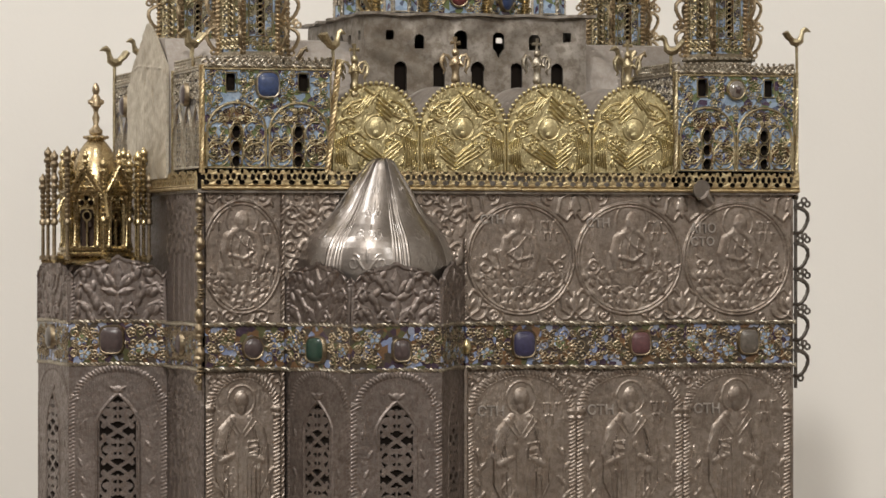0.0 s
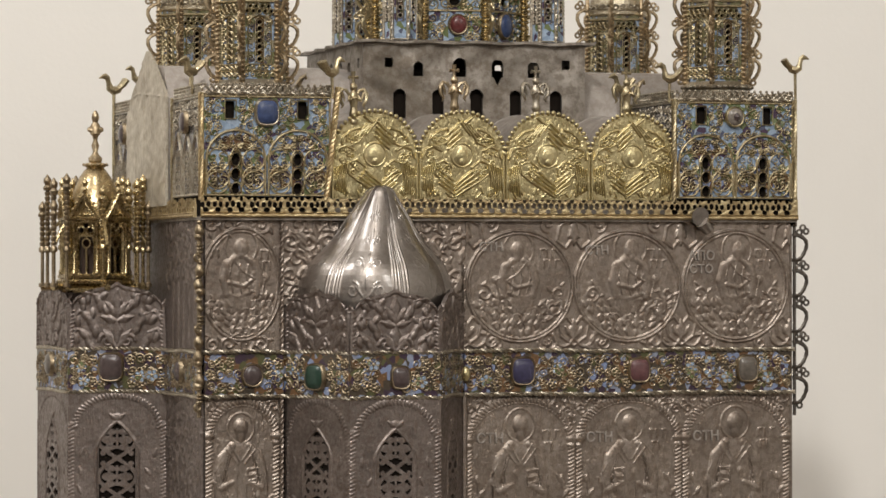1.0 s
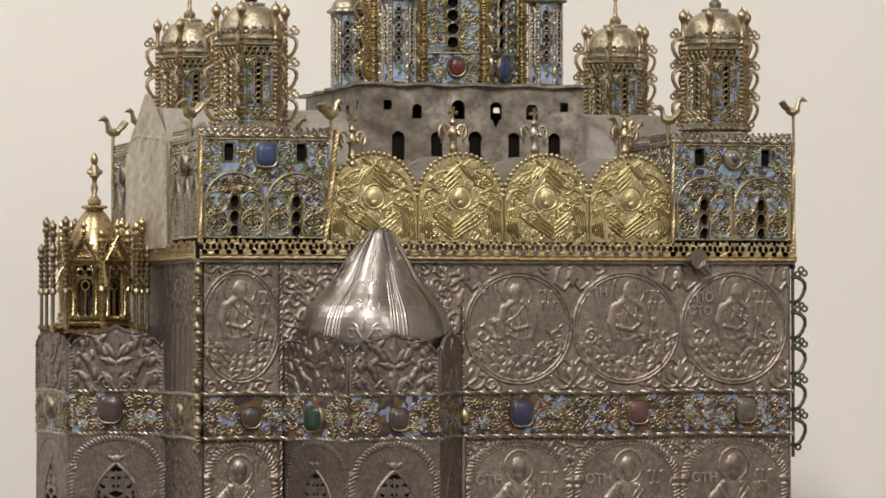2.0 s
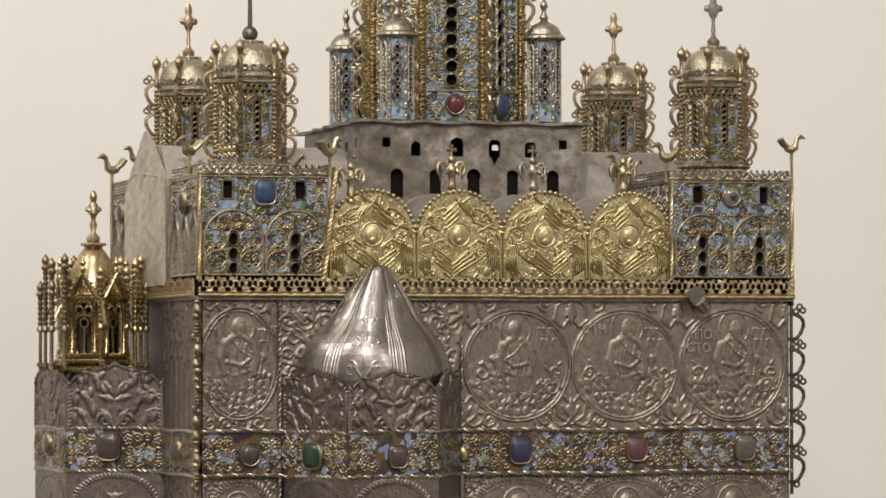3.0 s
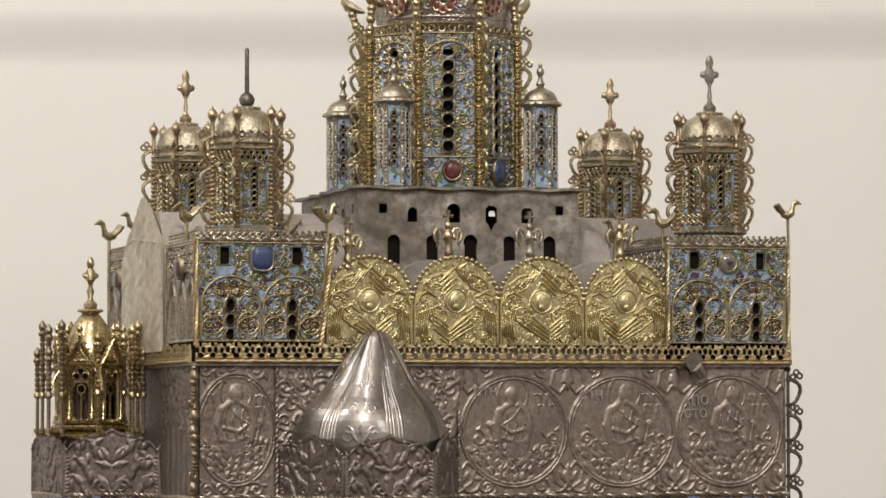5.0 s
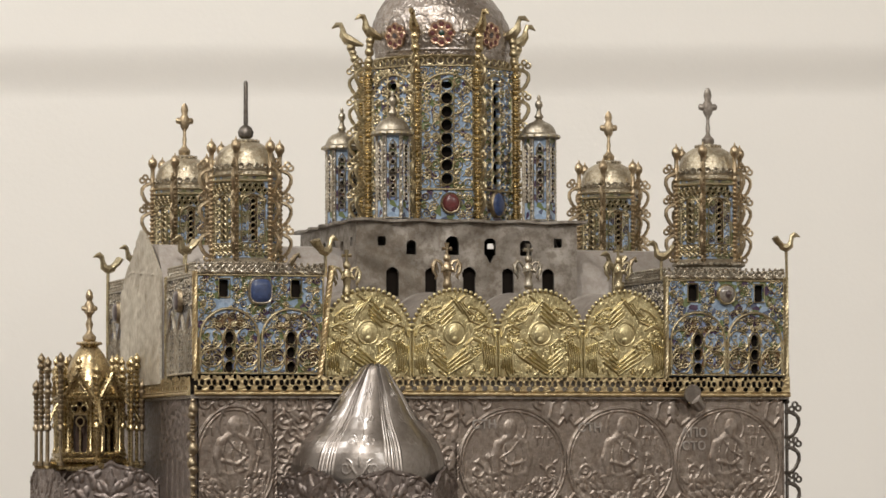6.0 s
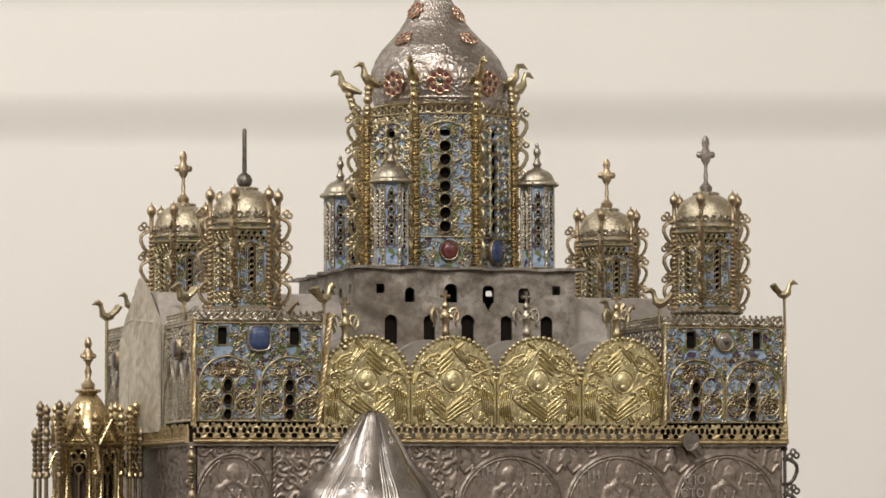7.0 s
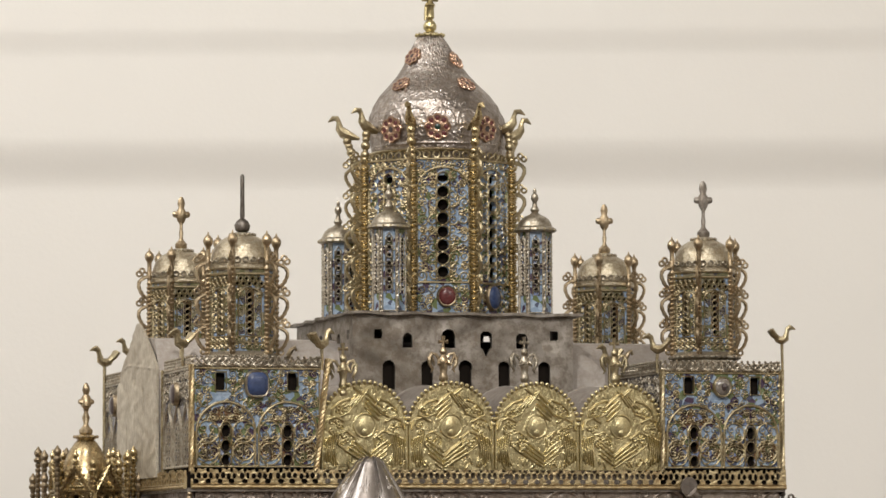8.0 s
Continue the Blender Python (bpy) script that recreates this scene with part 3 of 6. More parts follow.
def set_stone(x, z, y, half_w, half_h, mat, normal_turn=0.0, name="gemstone", label="", parent=None, square=True, metal=None):
    """A cushion-cut stone in a raised collet."""
    n = 20
    me = Mesh()
    e = 3.2 if square else 2.0

    def outline(sx, sz, depth):
        out = []
        for k in range(n):
            w = 2 * math.pi * k / n
            c, s = math.cos(w), math.sin(w)
            out.append((math.copysign(abs(c) ** (2 / e), c) * sx, -depth, math.copysign(abs(s) ** (2 / e), s) * sz))
        return out
    rings = [outline(half_w + 4, half_h + 4, 0), outline(half_w + 3, half_h + 3, 7), outline(half_w + 1.6, half_h + 1.6, 8.6), outline(half_w, half_h, 8)]
    v = [p for q in rings for p in q]
    f = [(j * n + k, j * n + (k + 1) % n, (j + 1) * n + (k + 1) % n, (j + 1) * n + k) for j in range(3) for k in range(n)]
    me.add(v, f)
    me.slot = 1
    rings = [outline(half_w, half_h, 8), outline(half_w * 0.86, half_h * 0.86, 11), outline(half_w * 0.5, half_h * 0.5, 13)]
    v = [p for q in rings for p in q]
    f = [(j * n + k, j * n + (k + 1) % n, (j + 1) * n + (k + 1) % n, (j + 1) * n + k) for j in range(2) for k in range(n)]
    f.append(tuple(2 * n + k for k in range(n)))
    me.add(v, f)
    me.moved(Matrix.Translation((x, y, z)) @ Matrix.Rotation(normal_turn, 4, "Z"))
    return part(name, me, [metal or BAND_GILT, mat], parent or ark, label)


# ---- upper front wall: repousse panels with roundels ----
UP0, UP1 = -136, 108
front_wall = link("front_wall", None, ark, "oxidised silver front with chased roundels of saints")
for seen, (x0, x1) in enumerate(((487, 693), (693, 900), (900, 1114))):
    w, h = x1 - x0, UP1 - UP0
    r = Relief(w, h, 1.3)
    cx, cy, R = w / 2, h / 2 - 4, min(w / 2 - 1, 104)
    r.crinkle(0.3)
    r.gain = 0.5
    foliage(r, 0, w, 0, h, 26, lambda x, y: math.hypot(x - cx, y - cy) > R + 8 and abs(abs(x - cx) - w / 2) > 44)
    for gx in (0, w):
        heart(r, gx, 40, 1.7, 1)
        heart(r, gx, h - 32, 1.9, -1)
        for u in (-1, 1):
            r.circle(gx + u * 20, 30, 19, 2.6, 5.0, a0=170, a1=370, ry=22)
            r.scroll(gx + u * 58, 13, 13, 90, -u * 1.3, 2.2, 4)
            r.scroll(gx + u * 50, h - 13, 15, -90, u * 1.3, 2.2, 4)
    s, X, Y = r.window(cx - R, cx + R, cy - R, cy + R)
    r.H[s] = np.where(np.hypot(X - cx, Y - cy) < R, np.random.rand(*r.H[s].shape) * 0.25, r.H[s])
    scales(r, cx, cy, R - 6, cy - R, cy - 34, 10)
    r.hatch(420, 14, 0.9, lambda x, y: math.hypot(x - cx, y - cy) < R - 10 and y > cy - 40)
    saint_bust(r, cx + (-2, 6, 3)[seen], cy + 12, (1.08, 1.16, 1.1)[seen], (-1, 1, 1)[seen], (-3, 2, 4)[seen])
    r.circle(cx, cy, R - 1, 2.6, 5.4)
    r.circle(cx, cy, R - 6.5, 2.0, 3.6)
    foliage(r, cx - R * 0.9, cx - R * 0.45, cy - 55, cy - 5, 22, lambda x, y: math.hypot(x - cx, y - cy) < R - 15)
    foliage(r, cx + R * 0.5, cx + R * 0.9, cy - 55, cy - 5, 22, lambda x, y: math.hypot(x - cx, y - cy) < R - 15)
    for gx, gy, c in ((40, 54, 3), (46, 34, 3)):
        script_bars(r, cx + gx, cy + gy, c)
    r.part("roundel_panel", SILVER, front_place(x0, UP0), front_wall)

r = Relief(137, UP1 - UP0, 1.3)
r.crinkle(0.3)
r.gain = 0.5
foliage(r, 0, 137, 0, 244, 22, lambda x, y: ((x - 66) / 76) ** 2 + ((y - 122) / 104) ** 2 > 1.05)
scales(r, 66, 100, 72, 26, 96, 9)
r.hatch(200, 14, 0.9)
saint_bust(r, 66, 134, 1.1)
r.circle(66, 122, 73, 2.4, 5.4, ry=100)
r.circle(66, 122, 67, 1.8, 3.6, ry=94)
for gx, gy, c in ((12, 170, 2), (102, 168, 2), (106, 148, 2)):
    script_bars(r, gx, gy, c, 14)
r.part("roundel_panel", SILVER, front_place(6, UP0), front_wall)
for x0, x1 in ((147, 318), (318, 487)):
    r = Relief(x1 - x0, UP1 - UP0, 1.5)
    r.crinkle(0.3)
    r.gain = 0.5
    foliage(r, 0, x1 - x0, 0, 244, 25, height=4.6)
    for k in range(34):
        r.leaf(random.uniform(6, x1 - x0 - 6), random.uniform(8, 232), random.uniform(20, 32), random.uniform(20, 160), random.uniform(4.5, 6.5), 0.26)
    r.part("foliate_panel", SILVER, front_place(x0, UP0), front_wall)
me = Mesh()
me.rope((145, -4, UP0), (145, -4, UP1), 4)
part("corded_rib", me, SILVER, front_wall)
me = Mesh()
me.rope((484, -3, UP0), (484, -3, 20), 3)
part("corded_rib", me, SILVER, front_wall)
me = Mesh()
me.tube([(0, -4, 106), (300, -6, 104), (700, -5, 106), (W, -4, 105)], 4.5, 6)
part("cornice_rib", me, SILVER_BRIGHT, front_wall)

# ---- lower front wall: arcade with standing saints ----
LO0, LO1 = -640, -213


def arcade_bay(x0, x1, name="arcade_panel", step=1.4):
    w, h = x1 - x0, LO1 - LO0
    r = Relief(w, h, step)
    r.crinkle(0.3)
    r.gain = 0.64
    cx, R = w / 2, w / 2 - 7
    rise = min(74, R)
    spring = h - rise - 9
    foliage(r, 0, w, spring, h, 17, lambda x, y: math.hypot(x - cx, (y - spring) * R / rise) > R + 8)
    r.corded([(cx + R * math.cos(a), spring + rise * math.sin(a)) for a in np.radians(np.linspace(180, 0, 26))], 4.4, 4.4)
    r.circle(cx, spring, R - 8, 1.3, 2.2, a0=0, a1=180, ry=rise - 8)
    for gx in (7, w - 7):
        r.corded([(gx, 0), (gx, spring - 6)], 4.6, 4.2)
        r.blob(gx, spring, 11, 7, 7)
        r.blob(gx, spring - 12, 8, 4, 6)
    r.hatch(int(w * 3.2), 16, 0.9)
    saint_standing(r, cx + random.uniform(-6, 2), h - 56 - random.uniform(0, 5), random.uniform(1.0, 1.08) if w > 160 else 0.92, h - 330, random.choice((-1, 1)))
    if w > 160:
        for gx, gy, c in ((w - 62, 82, 3), (w - 58, 104, 2)):
            script_bars(r, gx, h - gy, c, 14)
    for q in (24, w - 24):
        r.stroke([(q, h - 330), (q + 3, h - 220), (q - 2, h - 150)], 2.2, 3.5)
        for k in range(4):
            r.leaf(q, h - 240 + k * 26, 18, 50 + 80 * (k % 2), 4)
    r.part(name, SILVER, front_place(x0, LO0), front_wall)


arcade_bay(6, 143)
for x0, x1 in ((487, 696), (696, 902), (902, 1114)):
    arcade_bay(x0, x1)
me = Mesh()
me.rope((145, -4, LO0), (145, -4, LO1), 4)
part("corded_rib", me, SILVER, front_wall)
me = Mesh()
me.tube([(484, -5, LO0), (484, -5, LO1)], 5)
part("corded_rib", me, SILVER, front_wall)


# ---- jewelled band ----
BA0, BA1 = -213, -136


def band(length, place, parent, stones=(), step=1.2):
    """stones: (place along, half width, half height) to leave free of wire."""
    r = Relief(length, BA1 - BA0, step)
    r.H += 1.0
    wires(r, 2, length - 2, 8, 69, 20.5, lambda x, y: all(abs(x - c) > hw + 1 for c, hw in stones), 1.5)
    for k in range(max(1, int(length / 34))):
        x, y = random.uniform(10, length - 10), random.uniform(18, 58)
        if all(abs(x - c) > hw + 12 for c, hw in stones):
            for q in range(5):
                a = math.radians(72 * q + 20 * k)
                r.blob(x + 7 * math.cos(a), y + 7 * math.sin(a), 6, 3.6, 3.6, 2, a)
                r.circle(x + 7 * math.cos(a), y + 7 * math.sin(a), 5, 1.1, 4.0, 1)
            r.blob(x, y, 2.5, 2.5, 5, 1)
    r.part("enamel_band", [MIXED, BAND_GILT, BLUE], place, parent)


def ropes(a, b, parent, radius=4.2):
    for z in (BA0 - 1, BA1 + 1):
        me = Mesh()
        me.rope((*a, z), (*b, z), radius, sag=1.8)
        part("corded_edge", me, WORN, parent, "worn gilt twisted wire")


girdle = link("jewelled_girdle", None, ark, "enamelled girdle set with stones between gilt cords")
band(144, front_place(4, BA0, -5), girdle, [(86, 20)])
band(631, front_place(484, BA0, -5), girdle, [(109, 21), (332, 20), (543, 20)])
ropes((2, -8), (150, -8), girdle)
ropes((484, -8), (W, -8), girdle)
set_stone(90, -176, -6, 17, 18, GEM_BROWN, parent=girdle, label="smoky rounded stone", square=False)
set_stone(593, -172, -6, 20, 23, GEM_DEEP, parent=girdle, label="violet blue square stone")
set_stone(816, -172, -6, 18, 20, GEM_ROSE, parent=girdle, label="dull red square stone")
set_stone(1027, -170, -6, 18, 22, GEM_GREY, parent=girdle, label="grey square stone")


# ---- apses: three-sided turrets on the front and on the side ----
def lattice(r, cx, y0, y1, half):
    """A pointed window pierced with crossing strands and paired leaves."""
    s, X, Y = r.window(cx - half - 2, cx + half + 2, y0, y1)
    rise = half * 1.45
    up = np.clip((Y - (y1 - rise)) / rise, 0, 1)
    win = (np.abs(X - cx) < half * (1 - up ** 1.7)) & (Y > y0) & (Y < y1)
    keep = np.zeros_like(win)
    p = 68.0
    v = np.mod(y1 - Y - 30, p)
    for q in (-1, 1):
        wave = q * half * 0.95 * np.cos(np.pi * v / p)
        slope = 1 + (half * 0.95 * np.pi / p * np.sin(np.pi * v / p)) ** 2
        keep |= np.abs(X - cx - wave) / np.sqrt(slope) < 4.4
        # a pair of leaves and a pair of buds in each widening
        for at, out, rx, ry in ((1.0, 0.42, 0.40, 8.5), (0.78, 0.32, 0.30, 6.5), (0.20, 0.34, 0.30, 6.5), (0.36, 0.72, 0.16, 6.0), (0.64, 0.72, 0.16, 6.0)):
            d = np.minimum(np.abs(v - at * p), np.abs(v - at * p + p))
            keep |= np.hypot((X - cx - q * out * half) / (rx * half), d / ry) < 1
        keep |= np.abs(np.abs(X - cx) - half * 0.97) < 2.6
    keep |= (np.abs(X - cx) < 2.8) & ((v > p * 0.68) | (v < p * 0.26))
    r.K[s] &= ~(win & ~keep)
    r.H[s] = np.where(win & keep, r.H[s] + 2.0, r.H[s])
    t = np.linspace(0, 1, 9)
    edge = [(cx - half - 3, y0)] + [(cx - (half + 3) * (1 - q ** 1.7), y1 - rise + (rise + 5) * q) for q in t]
    edge += [(cx + (half + 3) * (1 - q ** 1.7), y1 - rise + (rise + 5) * q) for q in t[::-1]] + [(cx + half + 3, y0)]
    r.stroke(edge, 2.6, 4.5)
    r.blob(cx, y1 + 13, 8, 6, 4.5)
    r.leaf(cx, y1 + 8, 16, 35, 4.5, 0.3)
    r.leaf(cx, y1 + 8, 16, 145, 4.5, 0.3)


def crest_leaves(r, w, h):
    """Small trees at both edges whose boughs hang towards a lily in the middle."""
    cx = w / 2
    for q in (-1, 1):
        ex = cx + q * (w / 2 - 3)
        r.stroke([(ex, 0), (ex - q * 1, h * 0.34), (ex - q * 2, h * 0.66)], [6.5, 5, 3.2], 6)
        for y in range(6, int(h * 0.6), 7):
            r.stroke([(ex - q * 7, y + 3), (ex, y)], 1.2, 7)
        for base, reach, top in ((0.62, 0.30, 0.84), (0.36, 0.22, 0.56), (0.12, 0.17, 0.30)):
            bough = [(ex, h * base), (ex - q * w * reach * 0.45, h * top), (ex - q * w * reach * 0.95, h * (top - 0.05)), (ex - q * w * reach * 1.15, h * (top - 0.2))]
            r.stroke(bough, [2.6, 3.2, 2.8, 1.4], 5.5)
            for k in range(5):
                t = 0.25 + 0.185 * k
                i = min(int(t * 3), 2)
                f = t * 3 - i
                x = bough[i][0] + (bough[i + 1][0] - bough[i][0]) * f
                y = bough[i][1] + (bough[i + 1][1] - bough[i][1]) * f
                a = math.radians(-90 - q * random.uniform(0, 45))
                g = h * random.uniform(0.075, 0.095)
                r.blob(x + g * math.cos(a), y + g * math.sin(a), g * 1.15, g * 0.58, random.uniform(6, 7.5), turn=a)
                if k in (1, 3) and top > 0.5:
                    a = math.radians(90 + q * random.uniform(0, 50))
                    r.blob(x + g * 0.8 * math.cos(a), y + g * 0.8 * math.sin(a), g, g * 0.5, 6, turn=a)
        r.scroll(cx + q * w * 0.10, h * 0.13, h * 0.12, 90 - q * 90, q * 1.3, 3.6, 7)
        r.leaf(cx + q * 3, h * 0.05, h * 0.30, 90 - q * 38, 7, 0.24)
        r.leaf(cx, h * 0.42, h * 0.24, 90 - q * 75, 6.5, 0.26)
        r.leaf(cx, h * 0.48, h * 0.26, 90 - q * 38, 7, 0.26)
    r.stroke([(cx, 0), (cx, h * 0.56)], [5, 2.5], 6.5)
    r.leaf(cx, h * 0.12, h * 0.32, 90, 7.5, 0.26)
    r.leaf(cx, h * 0.52, h * 0.34, 90, 8, 0.24)


def apse(points, parent, crest, stones):
    """points: the plan's corners in order; each side gets its wall, band and crest."""
    for i, (a, b) in enumerate(zip(points, points[1:])):
        n = math.hypot(b[0] - a[0], b[1] - a[1])
        r = Relief(n, LO1 - LO0, 1.4)
        r.crinkle(0.3)
        r.gain = 0.5
        h = r.h
        r.corded([(5, 0), (5, h - 60)], 3.6, 2.6)
        r.corded([(n - 5, 0), (n - 5, h - 60)], 3.6, 2.6)
        r.corded([(n / 2 + (n / 2 - 12) * math.cos(q), h - 66 + 58 * math.sin(q)) for q in np.radians(np.linspace(180, 0, 22))], 3.6, 3.2)
        for k in range(9):
            r.leaf(random.uniform(22, 34), h - 120 - 34 * k, 14, random.uniform(50, 130), 3)
            r.leaf(n - random.uniform(22, 34), h - 120 - 34 * k, 14, random.uniform(50, 130), 3)
        lattice(r, n / 2, h - 340, h - 60, n * 0.2)
        r.hatch(260, 18, 0.8)
        r.part("pierced_wall", SILVER_SHADED, facet_place(a, b, LO0), parent)
        mid, hw = (stones[i][0] * n, stones[i][1]) if stones[i] else (-99, 1)
        band(n, facet_place((a[0], a[1]), (b[0], b[1]), BA0), parent, [(mid, hw)])
        ropes(a, b, parent)
        # scalloped crest that leans in a little
        h = crest
        r = Relief(n, h, 1.3)
        r.gain = 0.5
        crest_leaves(r, n, h)
        X, Y = np.meshgrid(r.x, r.y)
        u = np.abs(X / n - 0.5) * 2
        edge = h * (0.66 + 0.27 * np.sqrt(np.clip(1 - (u / 0.9) ** 2, 0, 1)) + 0.09 * np.exp(-((u - 1) / 0.08) ** 2)) + h * 0.06 * np.exp(-(u / 0.10) ** 2)
        r.K &= Y < edge
        r.H += np.where(np.abs(Y - edge + 4) < 4, 4.0, 0)
        base = facet_place(a, b, BA1)
        r.part("scalloped_crest", SILVER_SHADED, base, parent, thick=3)
    # dark body behind the pierced walls, put there as interior shade
    infill = Mesh()
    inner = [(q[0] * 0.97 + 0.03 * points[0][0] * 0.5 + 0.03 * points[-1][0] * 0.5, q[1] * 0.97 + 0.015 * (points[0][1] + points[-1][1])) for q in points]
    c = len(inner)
    infill.add([(x, y, z) for z in (-640, -140) for x, y in inner], [(k, k + 1, c + k + 1, c + k) for k in range(c - 1)] + [tuple(range(c, 2 * c))])
    part("dark_infill", infill, DARK, parent)


front_apse = link("front_apse", None, ark, "three-sided silver apse with pierced windows")
AX, AR = 317, 166
pts = [(AX - AR, 0), (AX - AR / 2, -AR * 0.866), (AX + AR / 2, -AR * 0.866), (AX + AR, 0)]
apse(pts, front_apse, 116, [(0.5, 19), (0.5, 18), None])


def stone_on(a, b, t, z, hw, hh, mat, parent, label, square=True):
    dx, dy = b[0] - a[0], b[1] - a[1]
    n = math.hypot(dx, dy)
    set_stone(a[0] + dx * t + dy / n * 1, z, a[1] + dy * t - dx / n * 1, hw, hh, mat, math.atan2(dy, dx), parent=parent, label=label, square=square)


stone_on(pts[0], pts[1], 0.5, -178, 21, 21, GEM_GREEN, front_apse, "dark green square stone")
stone_on(pts[1], pts[2], 0.55, -178, 15, 18, GEM_BROWN, front_apse, "smoky square stone")

# the ribbed ogee cap of the front apse: chased gores between triple ribs
CAP_A, GORE = radians(173), 2 * math.pi / 7
CAP = [(143, -76), (144.5, -44), (143.5, -30), (141.5, -19), (138.5, -8), (135, 2), (130, 12), (123.5, 22), (113, 33), (101.5, 44), (92.5, 54), (82, 66), (71, 82), (62, 97), (52, 112), (41, 127), (30, 142), (24, 152), (17, 158), (4, 162)]
CAP_R, CAP_Z = np.array([q[0] for q in CAP], float), np.array([q[1] for q in CAP], float)
CAP_T = np.concatenate([[0], np.cumsum(np.hypot(np.diff(CAP_R), np.diff(CAP_Z)))])
CAP_T /= CAP_T[-1]


def cap_point(a, t, lift):
    """a: angle in plan, t: 0 at the foot and 1 at the tip."""
    r_, z = np.interp(t, CAP_T, CAP_R), np.interp(t, CAP_T, CAP_Z)
    folded = np.mod(a - CAP_A, GORE) - GORE / 2
    s = r_ / 143
    swell = np.sin(math.pi * np.clip(t * 1.25 - 0.2, 0, 1))
    r_ = r_ * (1 + 0.075 * swell * (np.cos(folded / GORE * math.pi) - 0.6)) + lift
    return AX - 1 + 3 * (1 - s) + r_ * np.cos(a), -52 * (1 - s) + 8 + r_ * np.sin(a), z + lift * 0.4


for k in range(4):
    random.seed(20 + k)
    a0 = CAP_A + GORE * k
    r = Relief(150, 290, 1.5)
    r.crinkle(0.08)
    for y in (40, 95, 150, 200):
        w = 75 - y * 0.18
        for q in (-1, 1):
            r.scroll(75 + q * w * 0.42, y + 12, 17 - y * 0.03, 90, q * 1.3, 1.3, 0.6)
            r.leaf(75 + q * 6, y, 24, 90 - q * 40, 0.6, 0.12)
        r.leaf(75, y + 14, 22, 90, 0.6, 0.12)
    for x in (2, 9, 16, 134, 141, 148):
        r.stroke([(x, 20), (x, 288)], 2.4, 1.7)
    r.part("cap_gore", SILVER_BRIGHT, (lambda a0: lambda X, Y, H: cap_point(a0 + X / 150 * GORE, Y / 290, H))(a0), front_apse, "bright silver ribbed gore", thick=2)

side_apse = link("side_apse", None, ark, "three-sided silver apse under the gilt lantern")
spts = [(0, 664), (-190, 602), (-172, 372), (0, 308)]
apse(spts, side_apse, 128, [None, (0.5, 20), (0.5, 22)])
stone_on(spts[2], spts[3], 0.44, -168, 21, 24, GEM_BROWN, side_apse, "smoky square stone")
stone_on(spts[1], spts[2], 0.5, -165, 18, 20, GEM_GREY, side_apse, "grey rounded stone", False)
me = Mesh()
me.add([(*p, -50) for p in [(0, 656), (-183, 596), (-165, 379), (0, 316)]], [(0, 1, 2, 3)])
part("apse_roof", me, SILVER_DULL, side_apse)

# ---- left side wall ----
side_wall = link("side_wall", None, ark, "silver side wall with shade in its colour")
for y0, y1 in ((2, 306), (666, D)):
    w = y1 - y0
    for z0, z1 in ((LO0, LO1), (UP0, UP1)):
        r = Relief(w, z1 - z0, 2.2)
        r.crinkle(0.3)
        r.gain = 0.5
        h = z1 - z0
        foliage(r, 0, w, h * 0.5, h, 34)
        r.corded([(w * 0.5 + w * 0.4 * math.cos(q), h - 110 + 90 * math.sin(q)) for q in np.radians(np.linspace(180, 0, 22))], 6, 6)
        for k in range(5):
            r.stroke([(w * (0.2 + 0.15 * k), 0), (w * (0.22 + 0.15 * k), h * 0.5)], 6, 5)
        r.part("chased_panel", SILVER_SHADED, left_place(y1, z0), side_wall)
    band(w, left_place(y1, BA0, -3), side_wall, step=1.6)
    ropes((-6, y0), (-6, y1), side_wall)
r = Relief(360, UP1 - UP0, 3)
r.crinkle(0.3)
r.gain = 0.5
r.part("chased_panel", SILVER_SHADED, left_place(666, UP0), side_wall)
set_stone(-4, -172, 150, 14, 18, GEM_BROWN, -math.pi / 2, parent=side_wall, label="smoky square stone")

# gilt colonnette at the front corner: knots, balusters and ringed necks
random.seed(12)
me = Mesh()
z = 96.0
while z > -240:
    k = random.random()
    x, y = -6 + random.uniform(-2, 2), -8 + random.uniform(-2, 2)
    if k < 0.4:
        me.bead(x, y, z, random.uniform(7.0, 10.0), 10, 0.9)
        z -= 15
    elif k < 0.7:
        me.lathe(x, y, [(4, z - 26), (7.5, z - 22), (9.5, z - 15), (7, z - 8), (4.2, z - 4), (5.5, z), (4, z + 3)], 10)
        z -= 26
    else:
        for q in range(3):
            me.bead(x, y, z - 6 * q, 7.2, 9, 0.45)
        me.ring((x - 5, y - 4, z - 22), 6.0, 2.8, (0.4, -1, 0), 12, 6)
        z -= 30
me.tube([(-6, -7, 98), (-6, -7, -250)], 4.2, 6)
part("corner_colonnette", me, BAND_GILT, ark, "knotted gilt colonnette")


